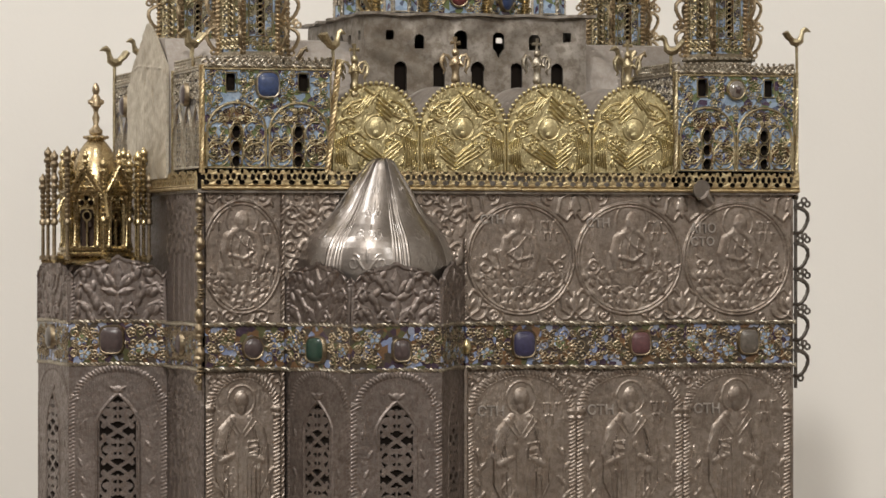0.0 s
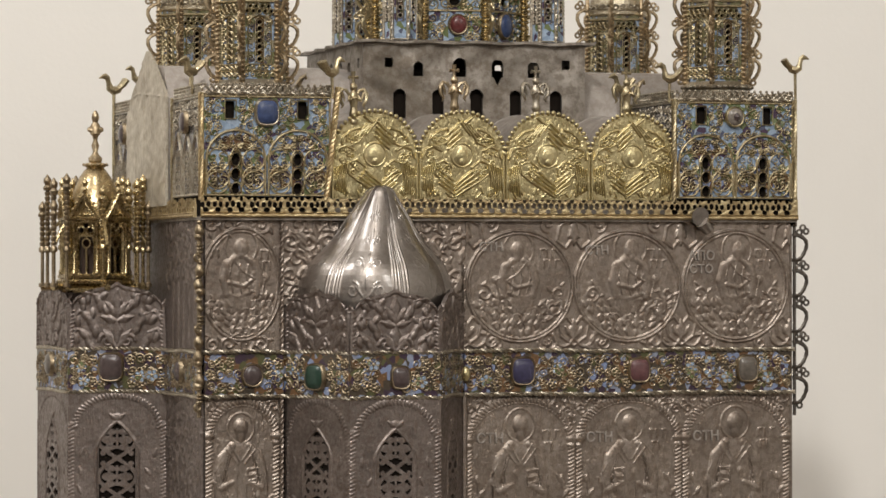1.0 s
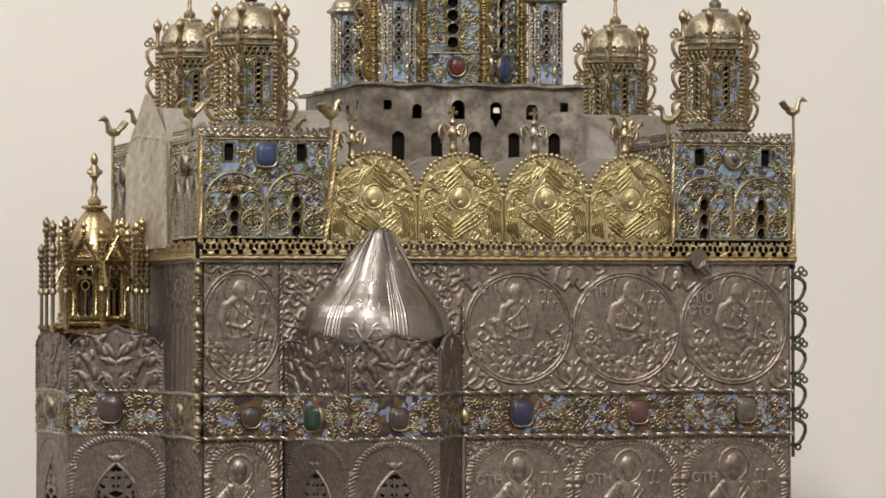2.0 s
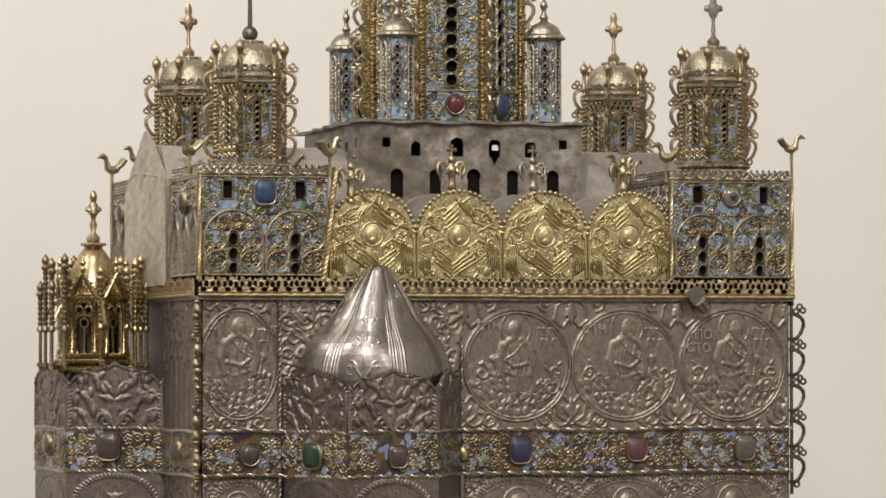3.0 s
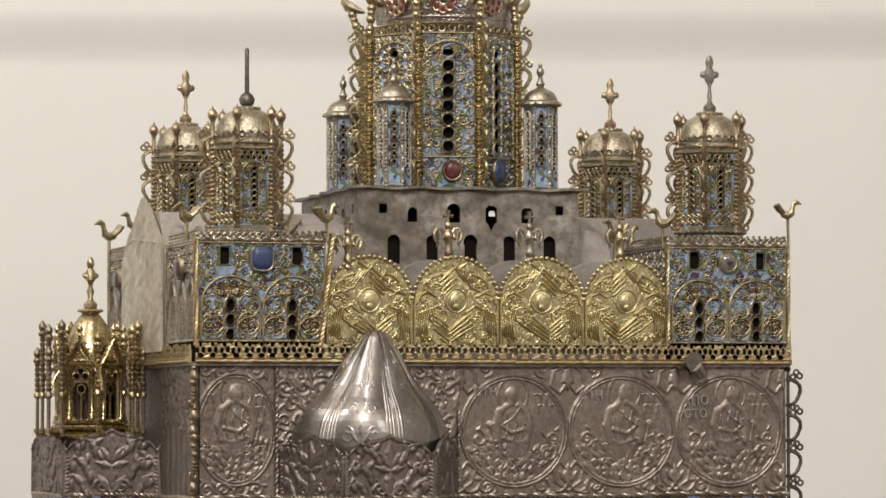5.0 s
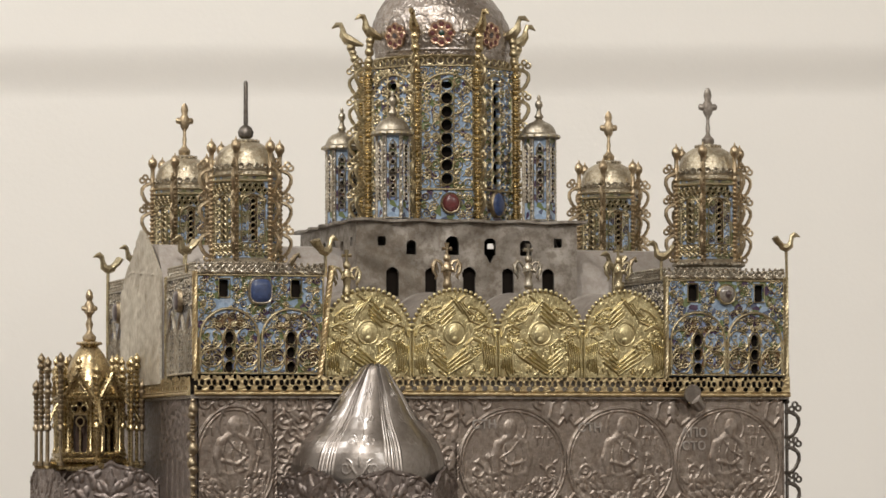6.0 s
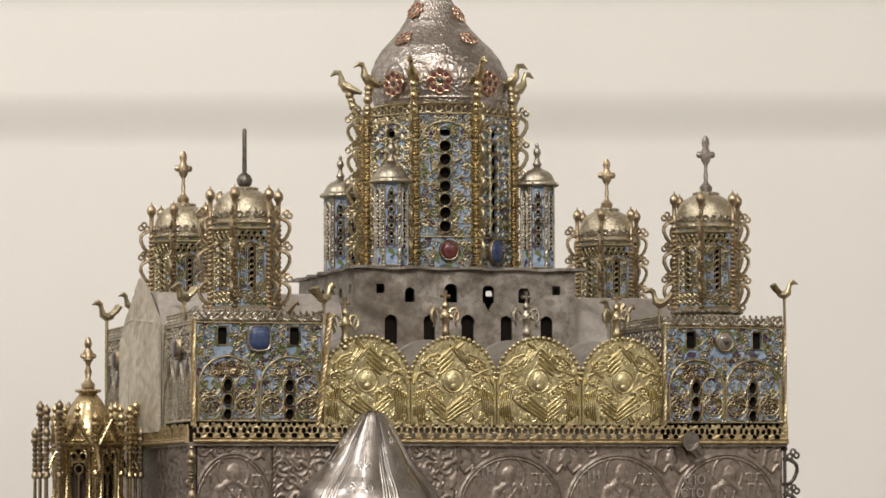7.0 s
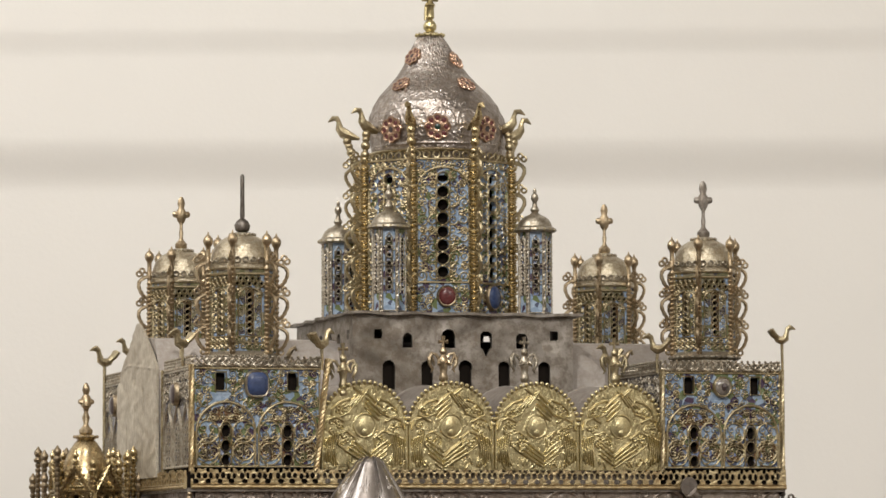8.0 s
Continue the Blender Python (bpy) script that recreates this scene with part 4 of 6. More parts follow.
# ---- fretted gilt rail ----
def rail(length, place, name="fretted_rail", spiky=False):
    r = Relief(length, 38, 1.2)
    r.stroke([(0, 3), (length, 3)], 3.4, 4)
    r.stroke([(0, 8.0), (length, 8.0)], 1.4, 3)
    pitch = 22.0
    x = 9.0
    while x < length - 8:
        j = random.uniform(-1.0, 1.0)
        r.hole(x + j, 13.5, random.uniform(4.4, 5.4), random.uniform(3.2, 4.0))
        for q in (-5.4, 5.4):
            r.hole(x + j + q * 1.0, 23.0 + random.uniform(-1, 1), random.uniform(2.8, 3.8), random.uniform(4.0, 5.6))
        r.hole(x + j, 34.5, random.uniform(2.6, 3.6), random.uniform(4.0, 6.0))
        x += pitch * random.uniform(0.96, 1.04)
    X, Y = np.meshgrid(r.x, r.y)
    ragged = np.interp(r.x, np.arange(0, length + 9, 5.0), np.random.rand(len(np.arange(0, length + 9, 5.0))))
    r.K &= Y < 30.0 + 5.0 * np.abs(np.sin(math.pi * (X + 1) / pitch)) ** 0.7 + 4.0 * ragged[None, :]
    if spiky:
        r.K &= Y < 20.0 + 17.0 * np.abs(2 * np.mod(X / 13.0, 1) - 1) + 3 * ragged[None, :]
    r.crinkle(0.5, 0.05)
    r.part(name, RAIL, place, ark, "pierced gilt cresting rail", thick=3)


rail(590, front_place(-4, 105, -12))
rail(539, front_place(587, 104, -12))
rail(D, left_place(D, 105, -12), spiky=True)
me = Mesh()
me.box(-10, W + 4, -10, D, 100, 106)
part("storey_floor", me, SILVER_DULL, ark)


# ---- upper storey: four enamelled corner blocks ----
ST0, ST1 = 142, 322


def enamel_front(w, h):
    r = Relief(w, h, 1.0)
    edge_wires(r)
    mid = w / 2
    half = w / 4 - 5
    centres = (w * 0.26, w * 0.74)
    wires(r, 5, w - 5, h - 62, h - 5, 17, lambda x, y: abs(x - mid) > 26 and all(abs(x - c) > 15 for c in (w * 0.22, w * 0.78)))
    wires(r, 4, w - 4, h - 62 - half, h - 58, 15, lambda x, y: all(math.hypot(x - c, y - (h - 62 - half)) > half + 5 for c in centres))
    for c in centres:
        spring = h - 62 - half
        # roundels on both sides of the pierced column, little curls inside and between them
        for q in (-1, 1):
            rc = c + q * (half + 11) / 2
            rr = (half - 11) / 2 - 2
            for k, y in enumerate((rr + 5, spring * 0.52, spring + 1)):
                r.circle(rc, y, rr, 1.5, 3.6, 1)
                for w4 in range(4):
                    b = math.radians(45 + 90 * w4 + random.uniform(-12, 12))
                    r.scroll(rc + rr * 0.52 * math.cos(b), y + rr * 0.52 * math.sin(b), rr * 0.38, math.degrees(b), 1.15, 1.25, 3.2, 1)
                s, X, Y = r.window(rc - rr, rc + rr, y - rr, y + rr)
                if k == 1:
                    r.M[s] = np.where((r.M[s] == 0) & (np.hypot(X - rc, Y - y) < rr), 2, r.M[s])
                for u in (-1, 1):
                    r.scroll(rc + u * rr * 0.5, y + rr * 1.32, rr * 0.36, 90, u * 1.15, 1.25, 3.2, 1)
                    r.blob(rc + u * rr * 0.95, y + rr * 1.15, 1.6, 1.6, 4.2, 1)
        s, X, Y = r.window(c - half, c + half, spring + 16, spring + half)
        r.M[s] = np.where((r.M[s] == 0) & (np.hypot(X - c, (Y - spring - half * 0.5) * 1.5) < half * 0.55), 2, r.M[s])
        wires(r, c - half * 0.7, c + half * 0.7, spring + 18, spring + half * 0.85, 14)
        r.stroke([(c - half, 2), (c - half, spring)] + [(c + half * math.cos(a), spring + half * math.sin(a)) for a in np.radians(np.linspace(180, 0, 18))] + [(c + half, 2)], 2.5, 5.2, 1)
        r.stroke([(c - 11, 3), (c - 11, spring + 8), (c - 5, spring + 18), (c + 5, spring + 18), (c + 11, spring + 8), (c + 11, 3)], 1.5, 3.8, 1)
        s, X, Y = r.window(c - 9, c + 9, 3, spring + 14)
        r.M[s] = np.where(r.M[s] == 0, 2, r.M[s])
        for k, y in enumerate((14, 40, 66)):
            r.hole(c, y, 6.4, 10 if k == 2 else 8.6, 2.6)
            r.circle(c, y, 8.6, 1.2, 4.0, 1, ry=12 if k == 2 else 10.5)
    for c in (w * 0.22, w * 0.78):
        r.hole(c, h - 26, 8, 15, 5.0)
        r.stroke([(c - 10, h - 42), (c + 10, h - 42), (c + 10, h - 9), (c - 10, h - 9), (c - 10, h - 42)], 1.5, 4.0, 1)
    return r


def enamel_side(w, h):
    """Tall double lancets under a strip of curls."""
    r = Relief(w, h, 1.4)
    edge_wires(r, 2.6)
    n = 3
    for k in range(n):
        c, half = w * (k + 0.5) / n, w / n / 2 - 4
        for shrink, wire in ((1.0, 1.6), (0.62, 1.2)):
            g, top = half * shrink, h * (0.66 - 0.12 * (1 - shrink))
            rise = g * 1.5
            curve = [(c - g * (1 - q ** 1.8), top - rise + rise * q) for q in np.linspace(0, 1, 7)]
            r.stroke([(c - g, 2)] + curve + [(2 * c - x, y) for x, y in curve[::-1]] + [(c + g, 2)], wire, 3.0, 1)
        r.stroke([(c, 2), (c, h * 0.48)], 1.1, 2.6, 1)
        for y in range(14, int(h * 0.5), 13):
            r.circle(c - half * 0.3, y, 4.2, 0.9, 2.2, 1)
            r.circle(c + half * 0.3, y, 4.2, 0.9, 2.2, 1)
    wires(r, 5, w - 5, h * 0.69, h - 6, 18, wire=1.1)
    return r


def cresting(a, b, z, parent, size=6.5):
    """A row of small rings between two cords along the top of a block."""
    a, b = Vector((*a, z)), Vector((*b, z))
    d = b - a
    n = max(2, int(d.length / (size * 1.75)))
    side = Vector((d.y, -d.x, 0)).normalized()
    me = Mesh()
    for k in range(n):
        p = a + d * ((k + 0.5) / n)
        me.ring(p + Vector((0, 0, 8)), size * 0.72, 1.9, side, 10, 5)
        me.bead(p.x, p.y, p.z + 8 + size + 1.5, 2.8, 6)
    part("ring_cresting", me, WORN, parent, kind="stuff")
    me = Mesh()
    me.rope(a, b, 4.0)
    part("corded_edge", me, WORN, parent)


def corner_block(x0, y0, w, d, fine=True):
    block = link("corner_block", None, ark, "corner block faced with blue filigree enamel")
    # dark body behind the pierced front stands in for shade inside the block
    box = Mesh()
    box.add([(x, y, z) for z in (ST0 - 36, ST1 - 3) for x, y in ((x0 + 9, y0 + 9), (x0 + w - 4, y0 + 9), (x0 + w - 4, y0 + d - 4), (x0 + 9, y0 + d - 4))],
            [(0, 1, 5, 4), (1, 2, 6, 5), (2, 3, 7, 6), (3, 0, 4, 7), (4, 5, 6, 7)])
    part("block_core", box, DARK, block)
    lid = Mesh()
    lid.box(x0, x0 + w, y0, y0 + d, ST1 - 3, ST1 + 2)
    part("block_roof", lid, SILVER_DULL, block)
    h = ST1 - ST0
    if fine:
        r = enamel_front(w, h)
        r.part("enamel_front", [BLUE, GILT_PALE, MIXED], front_place(x0, ST0, y0), block, thick=5)
    else:
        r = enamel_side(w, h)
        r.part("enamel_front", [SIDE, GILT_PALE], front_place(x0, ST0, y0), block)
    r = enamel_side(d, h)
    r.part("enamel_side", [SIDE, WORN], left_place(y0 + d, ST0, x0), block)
    panel = Mesh()
    panel.box(x0 + w - 3, x0 + w + 1, y0 + 6, y0 + d, ST0 - 36, ST1 - 3)
    part("inner_side", panel, SILVER_DULL, block)
    cresting((x0, y0), (x0 + w, y0), ST1 + 3, block)
    cresting((x0, y0 + d), (x0, y0), ST1 + 3, block)
    cresting((x0 + w, y0), (x0 + w, y0 + d), ST1 + 3, block)
    for x, y in ((x0 - 2, y0 - 3), (x0 + w + 2, y0 - 3), (x0 - 2, y0 + d + 2)):
        post = Mesh()
        lean = 11 if (x0 == 0 and x > x0 and y < y0) else 0
        post.rope((x - lean, y, ST0 - 6), (x + lean, y, ST1 + (16 if lean else 4)), 6.0 if lean else 5.0, 34, 4)
        part("corded_post", post, RAIL if x0 == 0 and y < y0 else GILT_PALE, block)
    return block


fl = corner_block(0, 0, 236, 236)
fr = corner_block(888, 0, 233, 236)
bl = corner_block(0, 562, 236, 238, False)
br = corner_block(888, 562, 233, 238, False)
set_stone(118, ST1 - 30, -2, 19, 21, GEM_BLUE, parent=fl, label="large blue glass stone", square=True, metal=WORN)
set_stone(1004, ST1 - 28, -2, 15, 16, GEM_CLEAR, parent=fr, label="cloudy crystal in a round collet", square=False, metal=GILT_PALE)
# small dark body at the crystal's centre
centre_spot = Mesh()
centre_spot.tube([(1004, -14.6, ST1 - 34), (1005, -15.4, ST1 - 28), (1003, -14.6, ST1 - 22)], [5, 7, 3], 6)
part("dark_centre", centre_spot, GEM_BROWN, fr)
set_stone(-2, ST1 - 44, 118, 16, 18, GEM_BROWN, -math.pi / 2, parent=fl, label="smoky stone")
set_stone(-2, ST1 - 44, 690, 16, 18, GEM_BROWN, -math.pi / 2, parent=bl, label="smoky stone")

# pointed gables that close the cross arms on the sides
for x, name in ((-13, "side_gable"), (W + 4, "side_gable")):
    r = Relief(372, 296, 2.4)
    X, Y = np.meshgrid(r.x, r.y)
    t = np.where(X < 200, (200 - X) / 200, (X - 200) / 172)
    r.K &= Y < 296 - np.where(X < 200, 116, 90) * np.clip(t, 0, 1) ** 1.2
    r.crinkle(1.6, 0.012)
    r.stroke([(0, 205), (110, 218), (372, 200)], 1.6, 1.6)
    for q in (90, 165, 240):
        r.stroke([(q, 10), (q + 3, 190)], 1.5, 1.2)
    r.part(name, SHEET, left_place(622, 130, x), ark, "scraped pale silver gable sheet", thick=5)

# ---- gilt arches with six-winged figures, kept to plain shapes ----
AW = 163.0


def wing_panel(seed):
    random.seed(seed)
    r = Relief(AW, 158, 0.9)
    cx = AW / 2
    X, Y = np.meshgrid(r.x, r.y)
    r.K &= (Y < 86) | (np.hypot(X - cx, Y - 78) < 79)
    r.crinkle(0.5)
    r.gain = 0.72
    r.hatch(420, 12, 0.9)
    over = 1 if seed % 2 else -1
    for q in (-over, over):
        top = 1.4 if q == over else 0.0
        # three pairs of wings: each a scaled shoulder with long feathers
        upper = [(cx - q * 62, 99), (cx - q * 60, 110), (cx - q * 46, 122), (cx - q * 28, 128), (cx - q * 20, 118), (cx - q * 30, 103), (cx - q * 48, 95), (cx - q * 62, 99)]
        r.stroke(upper, 1.7, 5.0 + top)
        for k in range(7):
            r.circle(cx - q * random.uniform(30, 56), random.uniform(102, 116), 3.4, 1.2, 4.2)
        for k in range(4):
            if q == over:
                r.stroke([(cx - q * (32 - 2 * k), 115 - 8 * k), (cx - q * (18 - 1.5 * k), 127 - 8.2 * k), (cx - q * (4 - 1 * k), 139 - 8.6 * k)], [1.9, 3.1, 1.6], 7.0)
            else:
                r.stroke([(cx + q * (6 - 7 * k), 145 - 3 * k), (cx - q * (5 + 7 * k), 131 - 3 * k), (cx - q * (16 + 7 * k), 116 - 1 * k)], [1.3, 2.2, 1.3], 5.4)
        if q == over:
            r.stroke([(cx + q * 6, 138), (cx + q * 20, 149)], [2.8, 2.2], 6.6)
        lower = [(cx + q * 18, 58), (cx + q * 34, 70), (cx + q * 50, 64), (cx + q * 50, 46), (cx + q * 34, 34), (cx + q * 20, 44), (cx + q * 18, 58)]
        r.stroke(lower, 1.6, 4.6 + top)
        for k in range(8):
            r.circle(cx + q * random.uniform(24, 46), random.uniform(42, 62), 3.2, 1.2, 4.4)
        for k in range(4):
            if q == over:
                r.stroke([(cx + q * (34 - 5 * k), 34 + 6 * k), (cx + q * (10 - 2 * k), 20 + 6.6 * k), (cx - q * 13, 5 + 7 * k)], [1.9, 3.1, 1.6], 7.0)
            else:
                r.stroke([(cx + q * 42, 53 - 8 * k), (cx + q * 28, 43 - 8 * k), (cx + q * 15, 33 - 8 * k)], [1.6, 2.7, 1.5], 5.8)
        r.stroke([(cx + q * 40, 88), (cx + q * 54, 96), (cx + q * 68, 90), (cx + q * 74, 74)], [2.0, 2.6, 2.6, 1.6], 5.5)
        for k in range(9):
            r.circle(cx + q * random.uniform(42, 66), random.uniform(66, 86), 3.0, 1.2, 4.2)
        for k in range(6):
            r.stroke([(cx + q * (50 + 4.6 * k), 66 - 2 * k), (cx + q * (56 + 4.0 * k), 38 - 1.5 * k), (cx + q * (53 + 4.4 * k), 6 + 2.5 * k)], [1.4, 2.1, 1.1], 5.4 + 0.8 * (k % 2))
    r.blob(cx, 80, 21, 22, 3.4)
    r.circle(cx, 80, 20, 1.5, 3.8, ry=21)
    r.blob(cx, 79, 13, 17, 5.6)
    r.blob(cx, 69, 8, 9, 6.6)
    for k in range(16):
        x, y = random.uniform(12, AW - 12), random.uniform(3, 16)
        r.leaf(x, y, 11, random.uniform(40, 140), 4, 0.2)
    for gx in (3, AW - 3):
        r.stroke([(gx, 0), (gx, 86)], 2.6, 4.5)
    return r


for k in range(4):
    x0 = 238 + k * AW
    arch = link("gilt_arch", None, ark, "gilt arched panel with crossed wings in relief")
    wing_panel(k).part("winged_relief", GILT, front_place(x0, 139, 6), arch, thick=5)
    me = Mesh()
    for j in range(25):
        a = math.radians(4 + 172 * j / 24)
        me.bead(x0 + AW / 2 + 81 * math.cos(a), 4, 217 + 81 * math.sin(a), 4.3, 7)
    part("bead_edge", me, GILT, arch, kind="stuff")
    me = Mesh()
    n = 18
    v = [(x0 + AW / 2 + g * math.cos(a), y, 217 + g * math.sin(a)) for y, g in ((8, 77), (182, 83)) for a in np.radians(np.linspace(0, 180, n))]
    me.add(v, [(i, i + 1, n + i + 1, n + i) for i in range(n - 1)])
    me.tube([(x0 + AW / 2 + 82 * math.cos(a), 181, 217 + 82 * math.sin(a)) for a in np.radians(np.linspace(5, 175, 20))], 2.4, 6)
    part("barrel_roof", me, ROOF, arch, "dull silver barrel roof")
me = Mesh()
me.box(240, 886, 30, 190, 106, 214)
part("nave_core", me, SILVER_DULL, ark)


# ---- small cast figures ----
def cast_figure(x, y, z, parent, mat, tall=86.0, turn=0.0):
    """A little winged finial, kept to one plain cast shape."""
    s = tall / 86
    me = Mesh()
    me.lathe(0, 0, [(7, 0), (9, 4), (8, 8), (5, 11), (8, 15), (7.5, 20), (5.5, 26), (6.5, 34), (8.5, 42), (8.5, 48), (6, 53), (4, 56), (6, 59), (6.5, 63), (4.5, 67), (2.5, 69)], 10, 0.8)
    for q in (-1, 1):
        # wing that stands off the shoulder and droops, folded arm
        me.tube([(q * 5, 4, 47), (q * 11, 5, 57), (q * 18, 5, 59), (q * 23, 4, 51), (q * 22, 3, 41), (q * 17, 3, 32), (q * 20, 3, 27)], [2.4, 2.8, 3.4, 3.6, 3.2, 2.4, 0.8], 6)
        me.tube([(q * 19, 4, 54), (q * 16, 4, 46), (q * 14, 3, 38)], [2.6, 2.2, 0.8], 6)
        me.tube([(q * 7, 0, 48), (q * 10, -4, 40), (q * 2, -8, 44)], [2.6, 2.3, 2.0], 6)
        me.tube([(0, 2, 78), (q * 5, 2, 78), (q * 8, 2, 78.5)], [2.0, 2.6, 3.4], 6)
    me.tube([(0, 2, 66), (0, 2, 75), (0, 2, 82), (0, 2, 88)], [2.4, 2.2, 3.0, 3.8], 6)
    me.moved(Matrix.Translation((x, y, z)) @ Matrix.Rotation(turn, 4, "Z") @ Matrix.Diagonal((s * 1.02, s * 1.02, s, 1)))
    return part("cast_finial", me, mat, parent, "little cast winged finial")


FIG_MAT = (GILT_PALE, BRONZE, WORN, GILT_PALE)
for k, x in enumerate((281, 473, 628, 803)):
    cast_figure(x, 22 if k else 10, 288 if k else 272, ark, FIG_MAT[k], 94, random.uniform(-0.3, 0.3))


def bird(parent, x, y, z, face, mat, s=1.0, post=0.0):
    """A small cast bird on a stem; face: degrees in plan towards which it looks."""
    me = Mesh()
    if post:
        me.tube([(0, 0, -post), (1, 0, -post * 0.5), (0, 0, 0)], [3.4, 2.6, 3.2], 7)
    me.tube([(-15, 0, 13), (-9, 0, 8), (0, 0, 5), (8, 0, 10), (10, 0, 20), (12, 0, 28), (17, 0, 31), (21, 0, 30), (28, 0, 27)], [3.0, 7, 9.0, 7.0, 4.4, 5.0, 6.2, 4.0, 0.8], 8)
    for q in (-1, 0, 1):
        me.tube([(-8, q * 3, 9), (-17, q * 6, 17), (-23, q * 9, 26)], [5, 5.5, 5.0], 6)
    me.moved(Matrix.Translation((x, y, z)) @ Matrix.Rotation(math.radians(face), 4, "Z") @ Matrix.Scale(s, 4))
    return part("cast_bird", me, mat, parent, "small cast bird on a stem")


bird(fl, -4, 60, 362, 200, GILT_PALE, 0.9, 40)
bird(fl, 238, -2, 358, 20, GILT_PALE, 1.0, 40)
bird(fl, 30, 232, 368, 180, GILT_PALE, 0.9, 46)
bird(fr, W + 3, -3, 377, -8, GILT_PALE, 0.95, 138)
bird(fr, 886, 20, 358, 170, GILT_PALE, 1.0, 38)
bird(fr, 870, 250, 350, 190, GILT_PALE, 1.0, 130)
bird(bl, -4, 798, 362, 185, GILT_PALE, 1.1, 130)
bird(bl, -2, 566, 372, 185, GILT_PALE, 0.9, 50)


def scroll_finial(parent, x, y, z):
    me = Mesh()
    me.tube([(x, y, z), (x + 3, y, z + 14), (x - 2, y, z + 26), (x + 4, y, z + 38), (x + 11, y, z + 43), (x + 14, y, z + 36)], [6, 4.5, 6, 5, 4.5, 2.5], 8)
    me.bead(x, y, z + 5, 8)
    part("scroll_finial", me, BRONZE, parent, "small cast scroll finial")


scroll_finial(fl, 233, 224, 328)
scroll_finial(fr, 1108, 224, 328)
scroll_finial(fr, 894, 224, 328)

# ---- cross arms and the square pedestal under the main dome ----
me = Mesh()
me.add([(x, y, z) for x in (-6, W) for y, z in ((262, 106), (262, 330), (300, 388), (400, 396), (500, 388), (538, 330), (538, 106))],
       [(i, i + 1, 8 + i, 7 + i) for i in range(6)] + [(6, 5, 4, 3, 2, 1, 0), (7, 8, 9, 10, 11, 12, 13)])
part("cross_arm_roof", me, ROOF, ark, "dull silver roof of the cross arm")

pedestal = link("dome_pedestal", None, ark, "square dull silver storey pierced with small windows")
PX0, PX1, PY0, PY1, PZ0, PZ1 = 345, 775, 185, 615, 200, 432


def pedestal_wall(place, w, extra, light=0):
    r = Relief(w, PZ1 - PZ0, 1.6)
    r.crinkle(1.6, 0.008)
    for x in (69, 144, 218, 294, 373):
        r.arch_hole(x * w / 430, 94, 146, 11, 1.5 if x == 218 else 0)
    for x, half in ((106, 9), (185, 12), (259, 11), (329, 10)):
        r.arch_hole(x * w / 430, 172, 172 + half * 2.8, half)
    if extra:
        r.hole(259 * w / 430, 172, 7, 14, 1.0)
    if light:
        r.hole(light, 205, 6.5, 13, 5.0)
    for x in (49, 393):
        r.hole(x * w / 430, 196, 7, 8, 6.0)
    r.part("pierced_wall", SILVER_DULL, place, pedestal, thick=6)


pedestal_wall(front_place(PX0, PZ0, PY0), 430, True)
pedestal_wall(left_place(PY1, PZ0, PX0), 430, False)
pedestal_wall(facet_place((PX1, PY0), (PX1, PY1), PZ0), 430, False)
pedestal_wall(facet_place((PX1, PY1), (PX0, PY1), PZ0), 430, False, 41)
# solid dark block, added so the lower windows read as unlit
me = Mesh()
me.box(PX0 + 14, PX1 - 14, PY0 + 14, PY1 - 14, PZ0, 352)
part("dark_infill", me, DARK, pedestal)
me = Mesh()
# eaves: a thin beaten sheet with a wavy edge
n = 40
edge = []
for i in range(4):
    c0, c1 = [(PX0, PY0), (PX1, PY0), (PX1, PY1), (PX0, PY1)][i], [(PX0, PY0), (PX1, PY0), (PX1, PY1), (PX0, PY1)][(i + 1) % 4]
    for k in range(n):
        t = k / n
        out = 13 + 2.5 * math.sin(k * 0.9 + i) + random.uniform(-1.2, 1.2)
        x, y = c0[0] + (c1[0] - c0[0]) * t, c0[1] + (c1[1] - c0[1]) * t
        x += math.copysign(out, x - 560) * min(1, abs(x - 560) / 215) ** 6
        y += math.copysign(out, y - 400) * min(1, abs(y - 400) / 215) ** 6
        edge.append((x, y, PZ1 + 1.4 * math.sin(k * 0.7 + 2 * i)))
c = len(edge)
me.add(edge + [(x, y, z + 5) for x, y, z in edge] + [(560 + (x - 560) * 0.6, 400 + (y - 400) * 0.6, 440) for x, y, z in edge] + [(560 + (x - 560) * 0.9, 400 + (y - 400) * 0.9, 430) for x, y, z in edge],
       [(k, (k + 1) % c, c + (k + 1) % c, c + k) for k in range(c)] + [(c + k, c + (k + 1) % c, 2 * c + (k + 1) % c, 2 * c + k) for k in range(c)] + [tuple(range(2 * c, 3 * c))]
       + [(3 * c + k, 3 * c + (k + 1) % c, (k + 1) % c, k) for k in range(c)])
part("eave_sheet", me, SILVER_DULL, pedestal, "thin beaten eaves with a wavy edge")


# ---- towers ----
def turned_column(me, x, y, z0, z1, r, step=10.0, top=()):
    """A cast colonnette with rings and swellings."""
    prof, z, k = [(r * 1.3, z0)], z0 + 3, 0
    while z < z1 - 2:
        prof.append((r * (1.35 if k % 2 else 0.8), z))
        z += step * (0.34 if k % 2 else 0.5)
        k += 1
    prof.append((r * 0.9, z1))
    return me.lathe(x, y, prof + list(top), 8)


